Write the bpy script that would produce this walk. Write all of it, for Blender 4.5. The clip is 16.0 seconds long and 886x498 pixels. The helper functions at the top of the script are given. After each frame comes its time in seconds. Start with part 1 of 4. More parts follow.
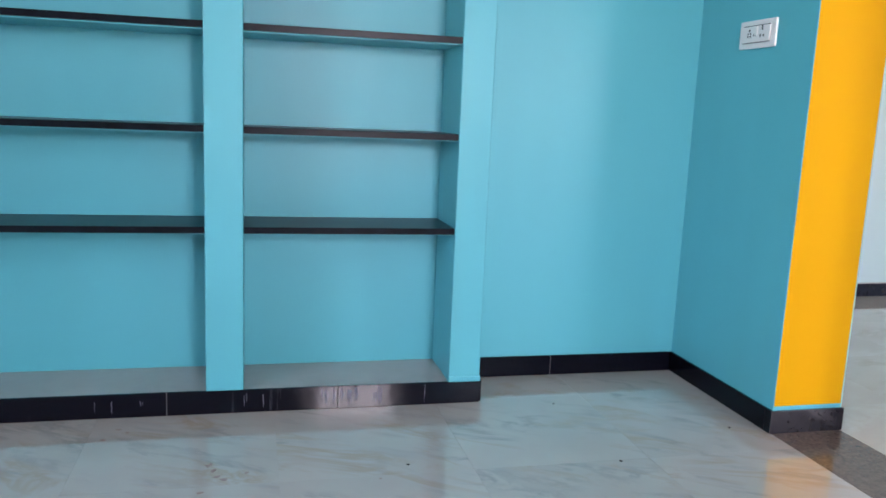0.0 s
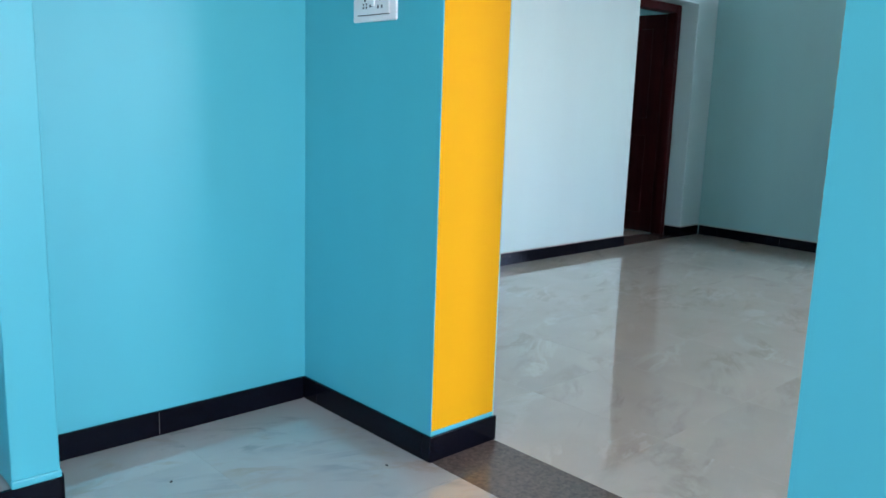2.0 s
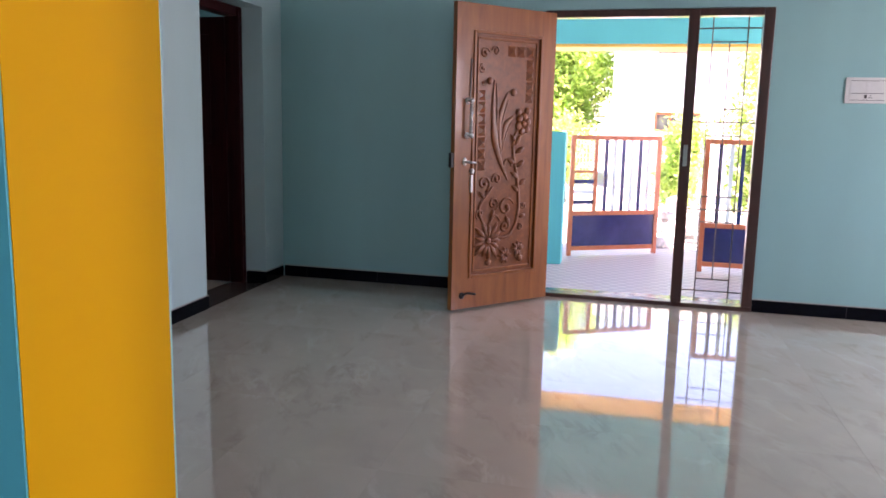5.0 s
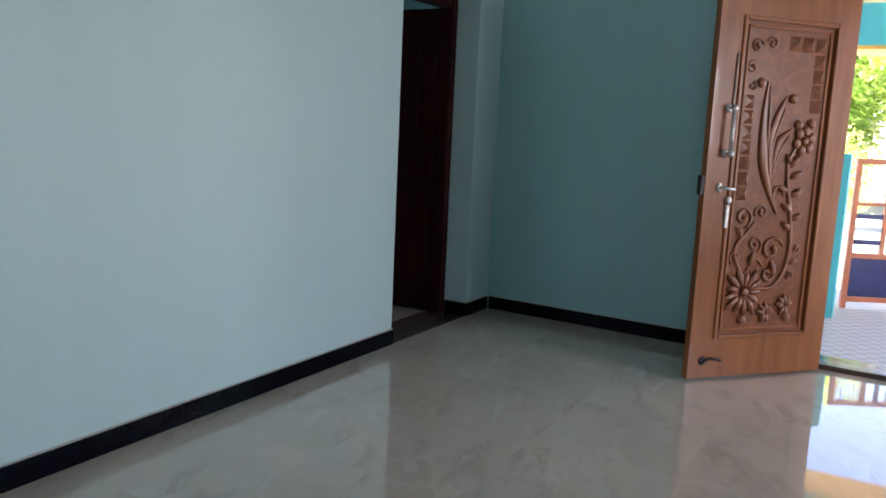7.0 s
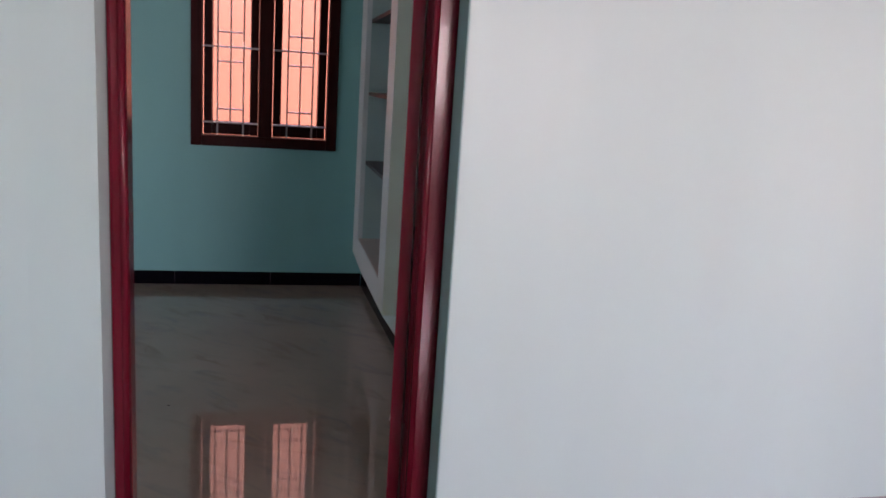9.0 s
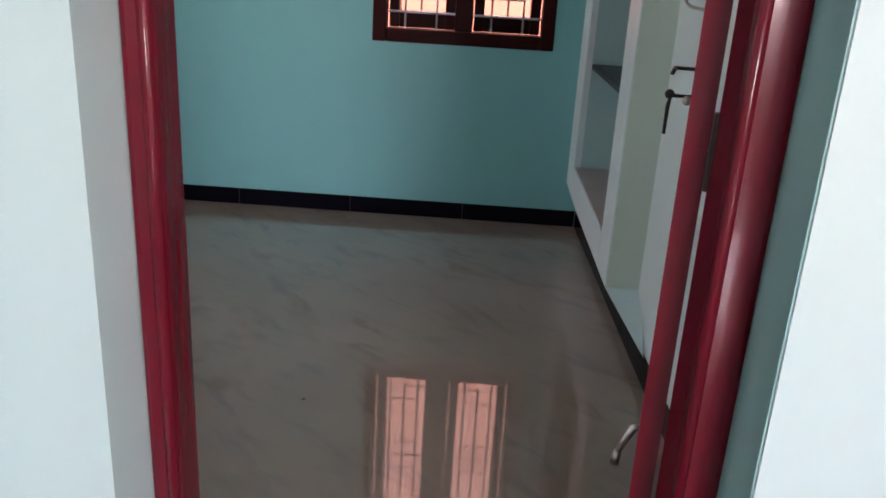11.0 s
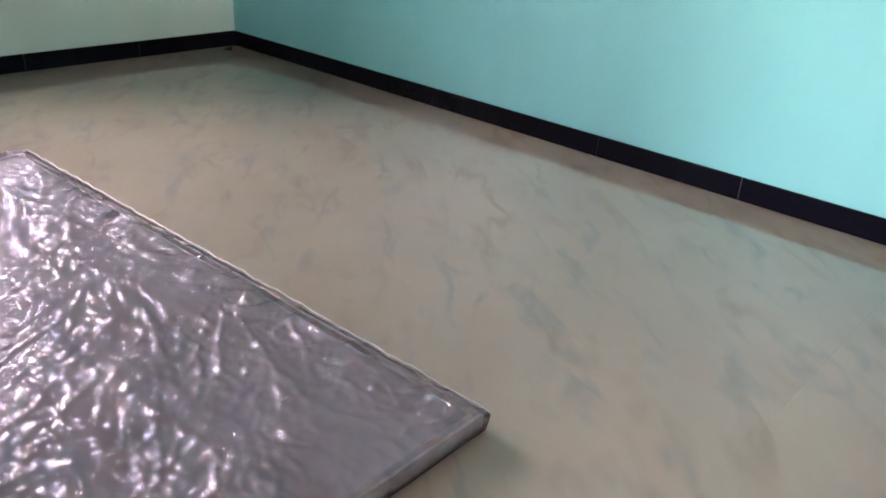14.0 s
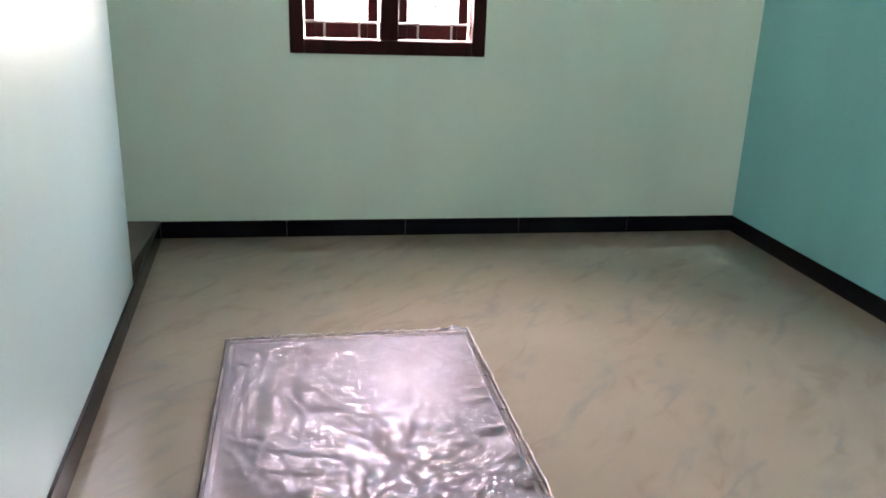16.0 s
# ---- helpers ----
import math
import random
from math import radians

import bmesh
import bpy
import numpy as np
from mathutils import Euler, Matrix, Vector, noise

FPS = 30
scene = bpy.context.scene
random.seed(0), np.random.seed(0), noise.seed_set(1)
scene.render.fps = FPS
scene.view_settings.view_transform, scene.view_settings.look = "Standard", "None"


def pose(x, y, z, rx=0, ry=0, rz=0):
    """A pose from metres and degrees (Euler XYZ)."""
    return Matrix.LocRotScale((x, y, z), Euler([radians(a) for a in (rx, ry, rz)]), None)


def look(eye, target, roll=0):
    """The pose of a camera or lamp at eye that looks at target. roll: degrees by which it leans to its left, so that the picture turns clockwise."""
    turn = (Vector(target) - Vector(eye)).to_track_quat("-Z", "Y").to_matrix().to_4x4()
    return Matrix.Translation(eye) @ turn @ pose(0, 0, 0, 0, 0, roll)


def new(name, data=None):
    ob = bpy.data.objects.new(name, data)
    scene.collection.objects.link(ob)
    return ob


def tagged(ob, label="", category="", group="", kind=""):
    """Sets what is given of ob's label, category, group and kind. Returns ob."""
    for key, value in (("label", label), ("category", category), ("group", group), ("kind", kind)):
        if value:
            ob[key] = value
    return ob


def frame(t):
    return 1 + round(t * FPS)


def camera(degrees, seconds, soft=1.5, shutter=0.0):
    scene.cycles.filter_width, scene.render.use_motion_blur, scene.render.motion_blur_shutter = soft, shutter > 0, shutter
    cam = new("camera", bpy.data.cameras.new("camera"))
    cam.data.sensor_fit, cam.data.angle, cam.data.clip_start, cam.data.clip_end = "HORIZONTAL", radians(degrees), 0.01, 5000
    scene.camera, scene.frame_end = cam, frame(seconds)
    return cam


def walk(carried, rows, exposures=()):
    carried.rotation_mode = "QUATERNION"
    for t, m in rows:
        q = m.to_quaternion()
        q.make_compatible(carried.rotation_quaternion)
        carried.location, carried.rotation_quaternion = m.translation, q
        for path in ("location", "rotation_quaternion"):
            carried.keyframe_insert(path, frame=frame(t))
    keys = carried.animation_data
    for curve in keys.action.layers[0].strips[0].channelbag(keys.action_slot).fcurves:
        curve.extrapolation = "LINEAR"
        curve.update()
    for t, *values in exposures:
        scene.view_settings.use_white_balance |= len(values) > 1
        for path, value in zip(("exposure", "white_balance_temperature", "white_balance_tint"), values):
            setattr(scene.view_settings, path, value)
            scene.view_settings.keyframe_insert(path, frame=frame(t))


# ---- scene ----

# ---- camera ----
cam = camera(58.2, 16.0, 1.7)
PATH = [
    (0, (0.09, 0.002, 1.13), (0.554, 1.918, 0.794), 2.4),
    (0.5, (0.08, 0.065, 1.128), (0.696, 1.933, 0.768), 2.4),
    (1, (0.068, 0.209, 1.145), (0.909, 1.986, 0.777), 2.3),
    (1.5, (0.175, 0.403, 1.149), (1.254, 2.046, 0.782), 2.1),
    (2, (0.31, 0.64, 1.169), (1.65, 2.08, 0.809), 1.9),
    (2.5, (0.412, 0.864, 1.159), (1.95, 2.098, 0.827), 1.6),
    (3, (0.514, 1.178, 1.192), (2.255, 2.102, 0.85), 1.2),
    (3.5, (0.622, 1.412, 1.228), (2.476, 2.084, 0.894), 1.1),
    (6, (1.791, 1.934, 1.334), (3.72, 2.354, 1.014), 1.2),
    (6.5, (2.024, 1.974, 1.31), (3.881, 2.651, 1.002), 1.8),
    (7, (2.29, 2.09, 1.279), (4.01, 3.066, 0.975), 2.7),
    (7.5, (2.547, 2.069, 1.302), (4.006, 3.401, 0.991), 3.2),
    (8, (2.74, 2.17, 1.402), (3.854, 3.79, 1.036), 4.0),
    (8.5, (2.892, 2.329, 1.391), (3.651, 4.139, 1.008), 3.9),
    (9, (3.101, 2.403, 1.404), (3.529, 4.315, 1.003), 3.8),
    (9.5, (3.136, 2.722, 1.412), (3.348, 4.663, 0.979), 3.8),
    (12, (3.214, 4.038, 1.152), (2.974, 5.855, 0.351), 3.3),
    (12.5, (3.19, 4.285, 1.134), (2.803, 6.055, 0.288), 3.3),
    (13, (3.141, 4.533, 1.133), (2.538, 6.235, 0.272), 3.1),
    (13.5, (3.01, 4.833, 1.034), (2.115, 6.408, 0.185), 3.5),
    (14, (2.905, 4.986, 1.049), (1.71, 6.339, 0.188), 3.5),
    (14.5, (2.812, 5.128, 1.058), (1.353, 6.192, 0.196), 3.5),
    (15, (2.786, 5.274, 1.117), (1.132, 6.021, 0.275), 2.9),
    (15.5, (2.725, 5.368, 1.186), (0.952, 5.875, 0.412), 2.6),
    (16, (2.672, 5.45, 1.268), (0.798, 5.764, 0.642), 2.0),
]
EXPOSURES = [(0.0, 3.44, 6800, 35), (1.5, 3.52, 6350, 29), (2.5, 3.48, 5900, 24), (3.1, 3.38, 5750, 24), (3.7, 3.14, 6300, 36), (5.8, 2.58, 6800, 41), (7.0, 2.66, 6550, 28),
             (7.5, 2.9, 6300, 21), (8.0, 3.12, 6300, 29), (8.5, 3.25, 6700, 39), (9.0, 3.36, 7550, 52), (9.7, 3.4, 7900, 53), (9.9, 3.42, 7800, 52), (11.8, 4.75, 7450, 40),
             (12.1, 4.95, 7300, 40), (12.5, 5.36, 6600, 36), (13.0, 5.5, 6750, 37), (13.5, 5.7, 6700, 40), (14.0, 5.78, 7650, 38), (14.5, 5.84, 7900, 23), (15.5, 5.88, 7950, 24), (16.0, 5.86, 7950, 33)]
walk(cam, [(t, look(eye, target, roll)) for t, eye, target, roll in PATH], EXPOSURES)

# ---- world, sun, large lights ----
world = bpy.data.worlds.new("world")
scene.world = world
world.use_nodes = True
wn = world.node_tree.nodes
sky = wn.new("ShaderNodeTexSky")
sky.sky_type, sky.sun_disc = "NISHITA", False
sky.sun_elevation, sky.sun_rotation = radians(60), radians(200)
world.node_tree.links.new(sky.outputs[0], wn["Background"].inputs[0])
wn["Background"].inputs[1].default_value = 0.15
sun = new("sun", bpy.data.lights.new("sun", "SUN"))
sun.data.energy, sun.data.angle, sun.data.color = 5.0, radians(0.5), (1.0, 0.95, 0.86)
sun.matrix_world = look((0, 0, 0), (0.171, 0.47, -0.866))


def window_light(x, y, z, w, h, yaw, watts, color=(0.92, 0.97, 1.0), dip=36):
    """Skylight that comes down through a window opening."""
    lamp = new("window_light", bpy.data.lights.new("window_light", "AREA"))
    lamp.data.shape, lamp.data.size, lamp.data.size_y = "RECTANGLE", w, h
    lamp.data.energy, lamp.data.color = watts, color
    lamp.matrix_world = pose(x, y, z, 90 - dip, 0, yaw)
    return lamp


window_light(1.12, -2.45, 1.62, 0.75, 1.1, 0, 21, dip=46)
window_light(-2.75, 0.6, 1.62, 1.1, 1.1, -90, 8.0)
window_light(5.3, -2.45, 1.62, 1.8, 1.1, 0, 19)
window_light(-1.86, 5.78, 1.60, 1.0, 1.30, -66, 5.6, (1.0, 0.97, 0.95), 0).data.spread = radians(135)


# ---- materials ----
def material(name, rough=0.5, metal=0.0, coat=0.0):
    m = bpy.data.materials.new(name)
    m.use_nodes = True
    b = m.node_tree.nodes["Principled BSDF"]
    b.inputs["Roughness"].default_value = rough
    b.inputs["Metallic"].default_value = metal
    b.inputs["Coat Weight"].default_value = coat
    return m, m.node_tree, b


def node(nt, kind, **values):
    n = nt.nodes.new(kind)
    for key, value in values.items():
        n.inputs[key].default_value = value
    return n


def ramp(nt, source, stops):
    r = nt.nodes.new("ShaderNodeValToRGB")
    while len(r.color_ramp.elements) < len(stops):
        r.color_ramp.elements.new(0.5)
    for e, (p, c) in zip(r.color_ramp.elements, stops):
        e.position, e.color = p, (*c, 1)
    nt.links.new(source, r.inputs[0])
    return r.outputs[0]


def coords(nt, scale=(1, 1, 1), turn=0.0):
    g = nt.nodes.new("ShaderNodeNewGeometry")
    mp = nt.nodes.new("ShaderNodeMapping")
    mp.inputs["Scale"].default_value = scale
    mp.inputs["Rotation"].default_value = (0, 0, turn)
    nt.links.new(g.outputs["Position"], mp.inputs[0])
    return mp.outputs[0]


def noise_of(nt, vec, scale, detail=4.0, rough=0.55, warp=0.0):
    n = node(nt, "ShaderNodeTexNoise", Scale=scale, Detail=detail, Roughness=rough, Distortion=warp)
    nt.links.new(vec, n.inputs["Vector"])
    return n.outputs["Fac"]


def bump(nt, b, height, strength, distance=0.004):
    k = node(nt, "ShaderNodeBump", Strength=strength, Distance=distance)
    nt.links.new(height, k.inputs["Height"])
    nt.links.new(k.outputs[0], b.inputs["Normal"])


def mixed(nt, fac, a, c, mode="MIX"):
    m = nt.nodes.new("ShaderNodeMix")
    m.data_type, m.blend_type = "RGBA", mode
    for socket, value in ((m.inputs[0], fac), (m.inputs[6], a), (m.inputs[7], c)):
        if isinstance(value, bpy.types.NodeSocket):
            nt.links.new(value, socket)
        else:
            socket.default_value = value if isinstance(value, float) else (*value, 1)
    return m.outputs[2]


def painted(name, c, rough=0.42, light_band=0.07):
    """Plaster with satin paint: patches and upright bands of window light put into the colour, and a rough skin."""
    m, nt, b = material(name, rough)
    dark = tuple(v * (1 - light_band) for v in c)
    lite = tuple(min(1, v * (1 + light_band * 0.6)) for v in c)
    vec = coords(nt)
    # noise stretched upright paints soft bands like light through window bars
    patch = noise_of(nt, coords(nt, (1.0, 1.0, 0.16)), 1.6, 3.0)
    nt.links.new(ramp(nt, patch, ((0.3, dark), (0.7, lite))), b.inputs["Base Color"])
    fine = noise_of(nt, vec, 90, 5.0, 0.6)
    big = noise_of(nt, vec, 3.0, 2.0)
    mx = node(nt, "ShaderNodeMath")
    mx.operation = "MULTIPLY_ADD"
    mx.inputs[1].default_value = 0.12
    nt.links.new(fine, mx.inputs[0])
    nt.links.new(big, mx.inputs[2])
    bump(nt, b, mx.outputs[0], 0.35, 0.006)
    rr = node(nt, "ShaderNodeMapRange")
    rr.inputs["To Min"].default_value, rr.inputs["To Max"].default_value = rough - 0.08, rough + 0.1
    nt.links.new(noise_of(nt, vec, 2.3, 3.0), rr.inputs[0])
    nt.links.new(rr.outputs[0], b.inputs["Roughness"])
    return m


TEAL = painted("teal_paint", (0.058, 0.445, 0.515))
TEAL_DEEP = painted("sea_green_paint", (0.135, 0.50, 0.51))
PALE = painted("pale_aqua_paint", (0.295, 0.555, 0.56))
PALE_GREEN = painted("pale_green_paint", (0.67, 0.83, 0.735))
WHITE = painted("white_paint", (0.55, 0.745, 0.752), 0.42, 0.05)
YELLOW = painted("yellow_paint", (0.72, 0.345, 0.0), 0.65)
YELLOW.node_tree.nodes["Principled BSDF"].inputs["Specular IOR Level"].default_value = 0.1
CEILING = painted("ceiling_white", (0.72, 0.73, 0.72), 0.7, 0.02)
SALMON = painted("salmon_wall_paint", (0.115, 0.037, 0.020), 0.7)
OUT_WHITE = painted("house_white", (0.82, 0.81, 0.78), 0.8)
OUT_TEAL = painted("porch_teal", (0.07, 0.50, 0.52), 0.5)
CREAM = painted("cream_paint", (0.82, 0.45, 0.08), 0.5)


def tile_floor(name, base, vein_a, vein_b, turn, scale, rough=0.09, apart=1.0, soft=0.055, octaves=5.0, coat=0.55):
    """Polished vitrified tile with two sets of wandering veins and a cloudy ground."""
    m, nt, b = material(name, rough, 0.0, coat)
    b.inputs["Coat Roughness"].default_value = 0.025
    b.inputs["Coat IOR"].default_value = 1.6
    info = nt.nodes.new("ShaderNodeObjectInfo")
    vec = coords(nt, (1, 1, 1), turn)
    shift = node(nt, "ShaderNodeVectorMath")
    shift.operation = "ADD"
    off = node(nt, "ShaderNodeVectorMath")
    off.operation = "SCALE"
    off.inputs[0].default_value = (7.3 * apart, 3.1 * apart, 5.7 * apart)
    nt.links.new(info.outputs["Random"], off.inputs["Scale"])
    nt.links.new(vec, shift.inputs[0])
    nt.links.new(off.outputs[0], shift.inputs[1])
    p = shift.outputs[0]
    st = nt.nodes.new("ShaderNodeMapping")
    st.inputs["Scale"].default_value = (1.0, 2.6, 1.0)
    nt.links.new(p, st.inputs[0])

    def veins(sc, warp, lo, hi, seed):
        mv = nt.nodes.new("ShaderNodeMapping")
        mv.inputs["Location"].default_value = (seed, seed * 0.7, 0)
        nt.links.new(st.outputs[0], mv.inputs[0])
        n = noise_of(nt, mv.outputs[0], sc, octaves, 0.62 if octaves > 4 else 0.5, warp)
        d = node(nt, "ShaderNodeMath")
        d.operation = "SUBTRACT"
        d.inputs[1].default_value = 0.5
        nt.links.new(n, d.inputs[0])
        ab = node(nt, "ShaderNodeMath")
        ab.operation = "ABSOLUTE"
        nt.links.new(d.outputs[0], ab.inputs[0])
        line = ramp(nt, ab.outputs[0], ((lo, (1, 1, 1)), (hi, (0, 0, 0))))
        gate = ramp(nt, noise_of(nt, mv.outputs[0], sc * 1.3, 2.0), ((0.48, (0, 0, 0)), (0.66, (0.8, 0.8, 0.8))))
        k = node(nt, "ShaderNodeMath")
        k.operation = "MULTIPLY"
        nt.links.new(line, k.inputs[0])
        nt.links.new(gate, k.inputs[1])
        return k.outputs[0]

    cloud = noise_of(nt, p, 2.4, 4.0)
    ground = ramp(nt, cloud, ((0.3, tuple(v * 0.93 for v in base)), (0.7, tuple(min(1, v * 1.05) for v in base))))
    c1 = mixed(nt, veins(scale, 0.5, 0.004, soft, 2.0), ground, vein_a)
    c2 = mixed(nt, veins(scale * 0.8, 0.7, 0.003, soft * 0.9, 9.0), c1, vein_b)
    nt.links.new(c2, b.inputs["Base Color"])
    rr = node(nt, "ShaderNodeMapRange")
    rr.inputs["To Min"].default_value, rr.inputs["To Max"].default_value = rough * 0.7, rough * 1.9
    nt.links.new(noise_of(nt, coords(nt), 3.1, 5.0, 0.7), rr.inputs[0])
    nt.links.new(rr.outputs[0], b.inputs["Roughness"])
    bump(nt, b, noise_of(nt, coords(nt), 5.0, 1.0), 0.015, 0.004)
    return m


TILE_A = tile_floor("grey_marble_tile", (0.45, 0.41, 0.375), (0.30, 0.29, 0.28), (0.40, 0.31, 0.24), 0.5, 2.0, 0.05)
TILE_HALL = tile_floor("beige_marble_tile", (0.57, 0.495, 0.42), (0.46, 0.39, 0.325), (0.64, 0.58, 0.51), -0.4, 1.5, 0.03)
# cream tile darkened well below the hall's: the bedroom's dimness is in its colour
TILE_BED_DIM = tile_floor("dim_cream_marble_tile", (0.275, 0.238, 0.196), (0.205, 0.192, 0.178), (0.222, 0.178, 0.138), 0.75, 2.3, 0.03, 0.0, 0.07, 3.0, 0.25)


def grained(name, lo, hi, scale, rough, coat=0.0, metal=0.0, bumpy=0.2, spec=0.5):
    m, nt, b = material(name, rough, metal, coat)
    b.inputs["Specular IOR Level"].default_value = spec
    vec = coords(nt, (1, 1, 0.12) if scale < 0 else (1, 1, 1))
    f = noise_of(nt, vec, abs(scale), 6.0, 0.62, 0.6)
    nt.links.new(ramp(nt, f, ((0.32, lo), (0.68, hi))), b.inputs["Base Color"])
    bump(nt, b, f, bumpy, 0.003)
    return m


GRANITE = grained("black_granite", (0.0025, 0.0028, 0.0055), (0.004, 0.0045, 0.009), 40, 0.12, 0.0, 0.0, 0.01, 0.11)


def streaked_granite():
    """Black granite with whitish streaks: dried drips and window glints put into the colour."""
    m, nt, b = material("streaked_black_granite", 0.10)
    b.inputs["Specular IOR Level"].default_value = 0.18
    drip = noise_of(nt, coords(nt, (42, 42, 4)), 1.0, 4.0, 0.6, 0.4)
    where = noise_of(nt, coords(nt, (2.6, 2.6, 1)), 1.0, 2.0)
    k = node(nt, "ShaderNodeMath")
    k.operation = "MULTIPLY"
    nt.links.new(ramp(nt, drip, ((0.56, (0, 0, 0)), (0.74, (1, 1, 1)))), k.inputs[0])
    nt.links.new(ramp(nt, where, ((0.52, (0, 0, 0)), (0.70, (1, 1, 1)))), k.inputs[1])
    nt.links.new(mixed(nt, k.outputs[0], (0.005, 0.005, 0.009), (0.13, 0.13, 0.145)), b.inputs["Base Color"])
    return m


GRANITE_STREAKED = streaked_granite()
GROUT = grained("pale_grout", (0.40, 0.39, 0.37), (0.52, 0.50, 0.48), 30, 0.8)
MID_GROUT = grained("grey_grout", (0.14, 0.14, 0.14), (0.20, 0.20, 0.20), 30, 0.8)
DARK_GROUT = grained("dark_grout", (0.05, 0.05, 0.055), (0.09, 0.09, 0.095), 30, 0.8)
BROWN_GRANITE = grained("brown_granite", (0.07, 0.052, 0.045), (0.16, 0.12, 0.10), 55, 0.16, 0.0, 0.0, 0.04)
SHELF_STONE = grained("black_shelf_stone", (0.0018, 0.0023, 0.004), (0.008, 0.0105, 0.016), 9, 0.32, 0.0, 0.0, 0.1, 0.12)
NICHE_STONE = grained("taupe_stone", (0.10, 0.082, 0.07), (0.15, 0.125, 0.108), 30, 0.5, 0.0, 0.0, 0.05, 0.3)
BASE_TILE = grained("grey_shelf_tile", (0.33, 0.31, 0.29), (0.40, 0.375, 0.35), 5, 0.28, 0.0, 0.0, 0.05)
TEAK = grained("varnished_teak", (0.205, 0.055, 0.009), (0.325, 0.103, 0.019), -16, 0.36, 0.12, 0.0, 0.12)
TEAK_RED = grained("carved_teak", (0.16, 0.043, 0.010), (0.265, 0.078, 0.020), 22, 0.34, 0.2, 0.0, 0.15)
FRAME_BROWN = grained("brown_frame_paint", (0.05, 0.02, 0.016), (0.085, 0.034, 0.026), -20, 0.3, 0.3, 0.0, 0.15)
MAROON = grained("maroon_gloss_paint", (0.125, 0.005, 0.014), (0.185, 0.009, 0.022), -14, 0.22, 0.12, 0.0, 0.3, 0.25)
# darker maroon: back room shade and backlit window frames put into the colour
MAROON_SHADED = grained("shaded_maroon_wood", (0.022, 0.003, 0.004), (0.045, 0.006, 0.007), -14, 0.35, 0.0, 0.0, 0.3, 0.12)
VENEER = grained("grey_brown_veneer", (0.05, 0.036, 0.028), (0.085, 0.063, 0.05), -22, 0.4, 0.0, 0.0, 0.2, 0.2)
STEEL = grained("brushed_steel", (0.55, 0.53, 0.50), (0.68, 0.66, 0.63), 60, 0.28, 0.0, 1.0, 0.05)
ALU = grained("aluminium_grille", (0.40, 0.41, 0.42), (0.52, 0.53, 0.54), 30, 0.4, 0.0, 0.6, 0.05)
BAR_PAINT = grained("brown_grey_bar_paint", (0.13, 0.10, 0.085), (0.20, 0.165, 0.145), 40, 0.45, 0.0, 0.2, 0.1)
IRON = grained("dark_iron", (0.02, 0.018, 0.018), (0.05, 0.045, 0.042), 40, 0.45, 0.0, 0.5, 0.1)
PLASTIC = grained("white_switch_plastic", (0.78, 0.77, 0.75), (0.82, 0.81, 0.79), 20, 0.3, 0.0, 0.0, 0.02)
SOCKET = grained("black_socket_hole", (0.01, 0.01, 0.01), (0.02, 0.02, 0.02), 20, 0.6)
GATE_BLUE = grained("navy_gate_paint", (0.015, 0.018, 0.09), (0.03, 0.035, 0.15), 3, 0.25, 0.3)
GATE_WHITE = grained("white_gate_paint", (0.72, 0.72, 0.72), (0.8, 0.8, 0.8), 6, 0.4)
GATE_ORANGE = grained("orange_gate_paint", (0.55, 0.13, 0.05), (0.66, 0.18, 0.08), 6, 0.35, 0.2)
HOUSE_PANE = grained("dusty_window_pane", (0.10, 0.12, 0.13), (0.22, 0.24, 0.25), 2, 0.2, 0.0, 0.0, 0.02)
RUBBLE = grained("pale_rubble", (0.42, 0.36, 0.32), (0.72, 0.68, 0.64), 7, 0.9, 0.0, 0.0, 0.6)
BARK = grained("bark", (0.07, 0.05, 0.035), (0.16, 0.12, 0.09), 14, 0.9, 0.0, 0.0, 0.6)
SOIL = grained("sandy_ground", (0.44, 0.39, 0.33), (0.58, 0.52, 0.45), 1.3, 0.95, 0.0, 0.0, 0.4)
DEBRIS = grained("dry_brown_speck", (0.02, 0.015, 0.012), (0.06, 0.04, 0.03), 80, 0.8)


def leaf_material(name, lo, hi):
    """Thin leaves: half of the light comes through them."""
    m, nt, b = material(name, 0.5)
    g = nt.nodes.new("ShaderNodeNewGeometry")
    tint = ramp(nt, g.outputs["Random Per Island"], ((0.0, lo), (1.0, hi)))
    nt.links.new(tint, b.inputs["Base Color"])
    thin = nt.nodes.new("ShaderNodeBsdfTranslucent")
    nt.links.new(tint, thin.inputs[0])
    mx = nt.nodes.new("ShaderNodeAddShader")
    nt.links.new(b.outputs[0], mx.inputs[0])
    nt.links.new(thin.outputs[0], mx.inputs[1])
    nt.links.new(mx.outputs[0], nt.nodes["Material Output"].inputs[0])
    return m


LEAF = leaf_material("green_leaves", (0.08, 0.14, 0.02), (0.22, 0.30, 0.07))
# paler copy of the leaves with the glare of strong sun put into the colour
LEAF_SUNLIT = leaf_material("sunlit_green_leaves", (0.15, 0.23, 0.035), (0.34, 0.42, 0.11))


def paver_material():
    m, nt, b = material("paver_pattern", 0.45)
    vec = coords(nt, (1, 1, 1), 0.0)
    ch = node(nt, "ShaderNodeTexChecker", Scale=13.0)
    ch.inputs["Color1"].default_value, ch.inputs["Color2"].default_value = (0.58, 0.52, 0.50, 1), (0.36, 0.31, 0.32, 1)
    nt.links.new(vec, ch.inputs["Vector"])
    f = noise_of(nt, vec, 4, 5.0)
    nt.links.new(mixed(nt, f, ch.outputs[0], (0.42, 0.37, 0.35)), b.inputs["Base Color"])
    bump(nt, b, f, 0.2)
    return m


PAVER = paver_material()


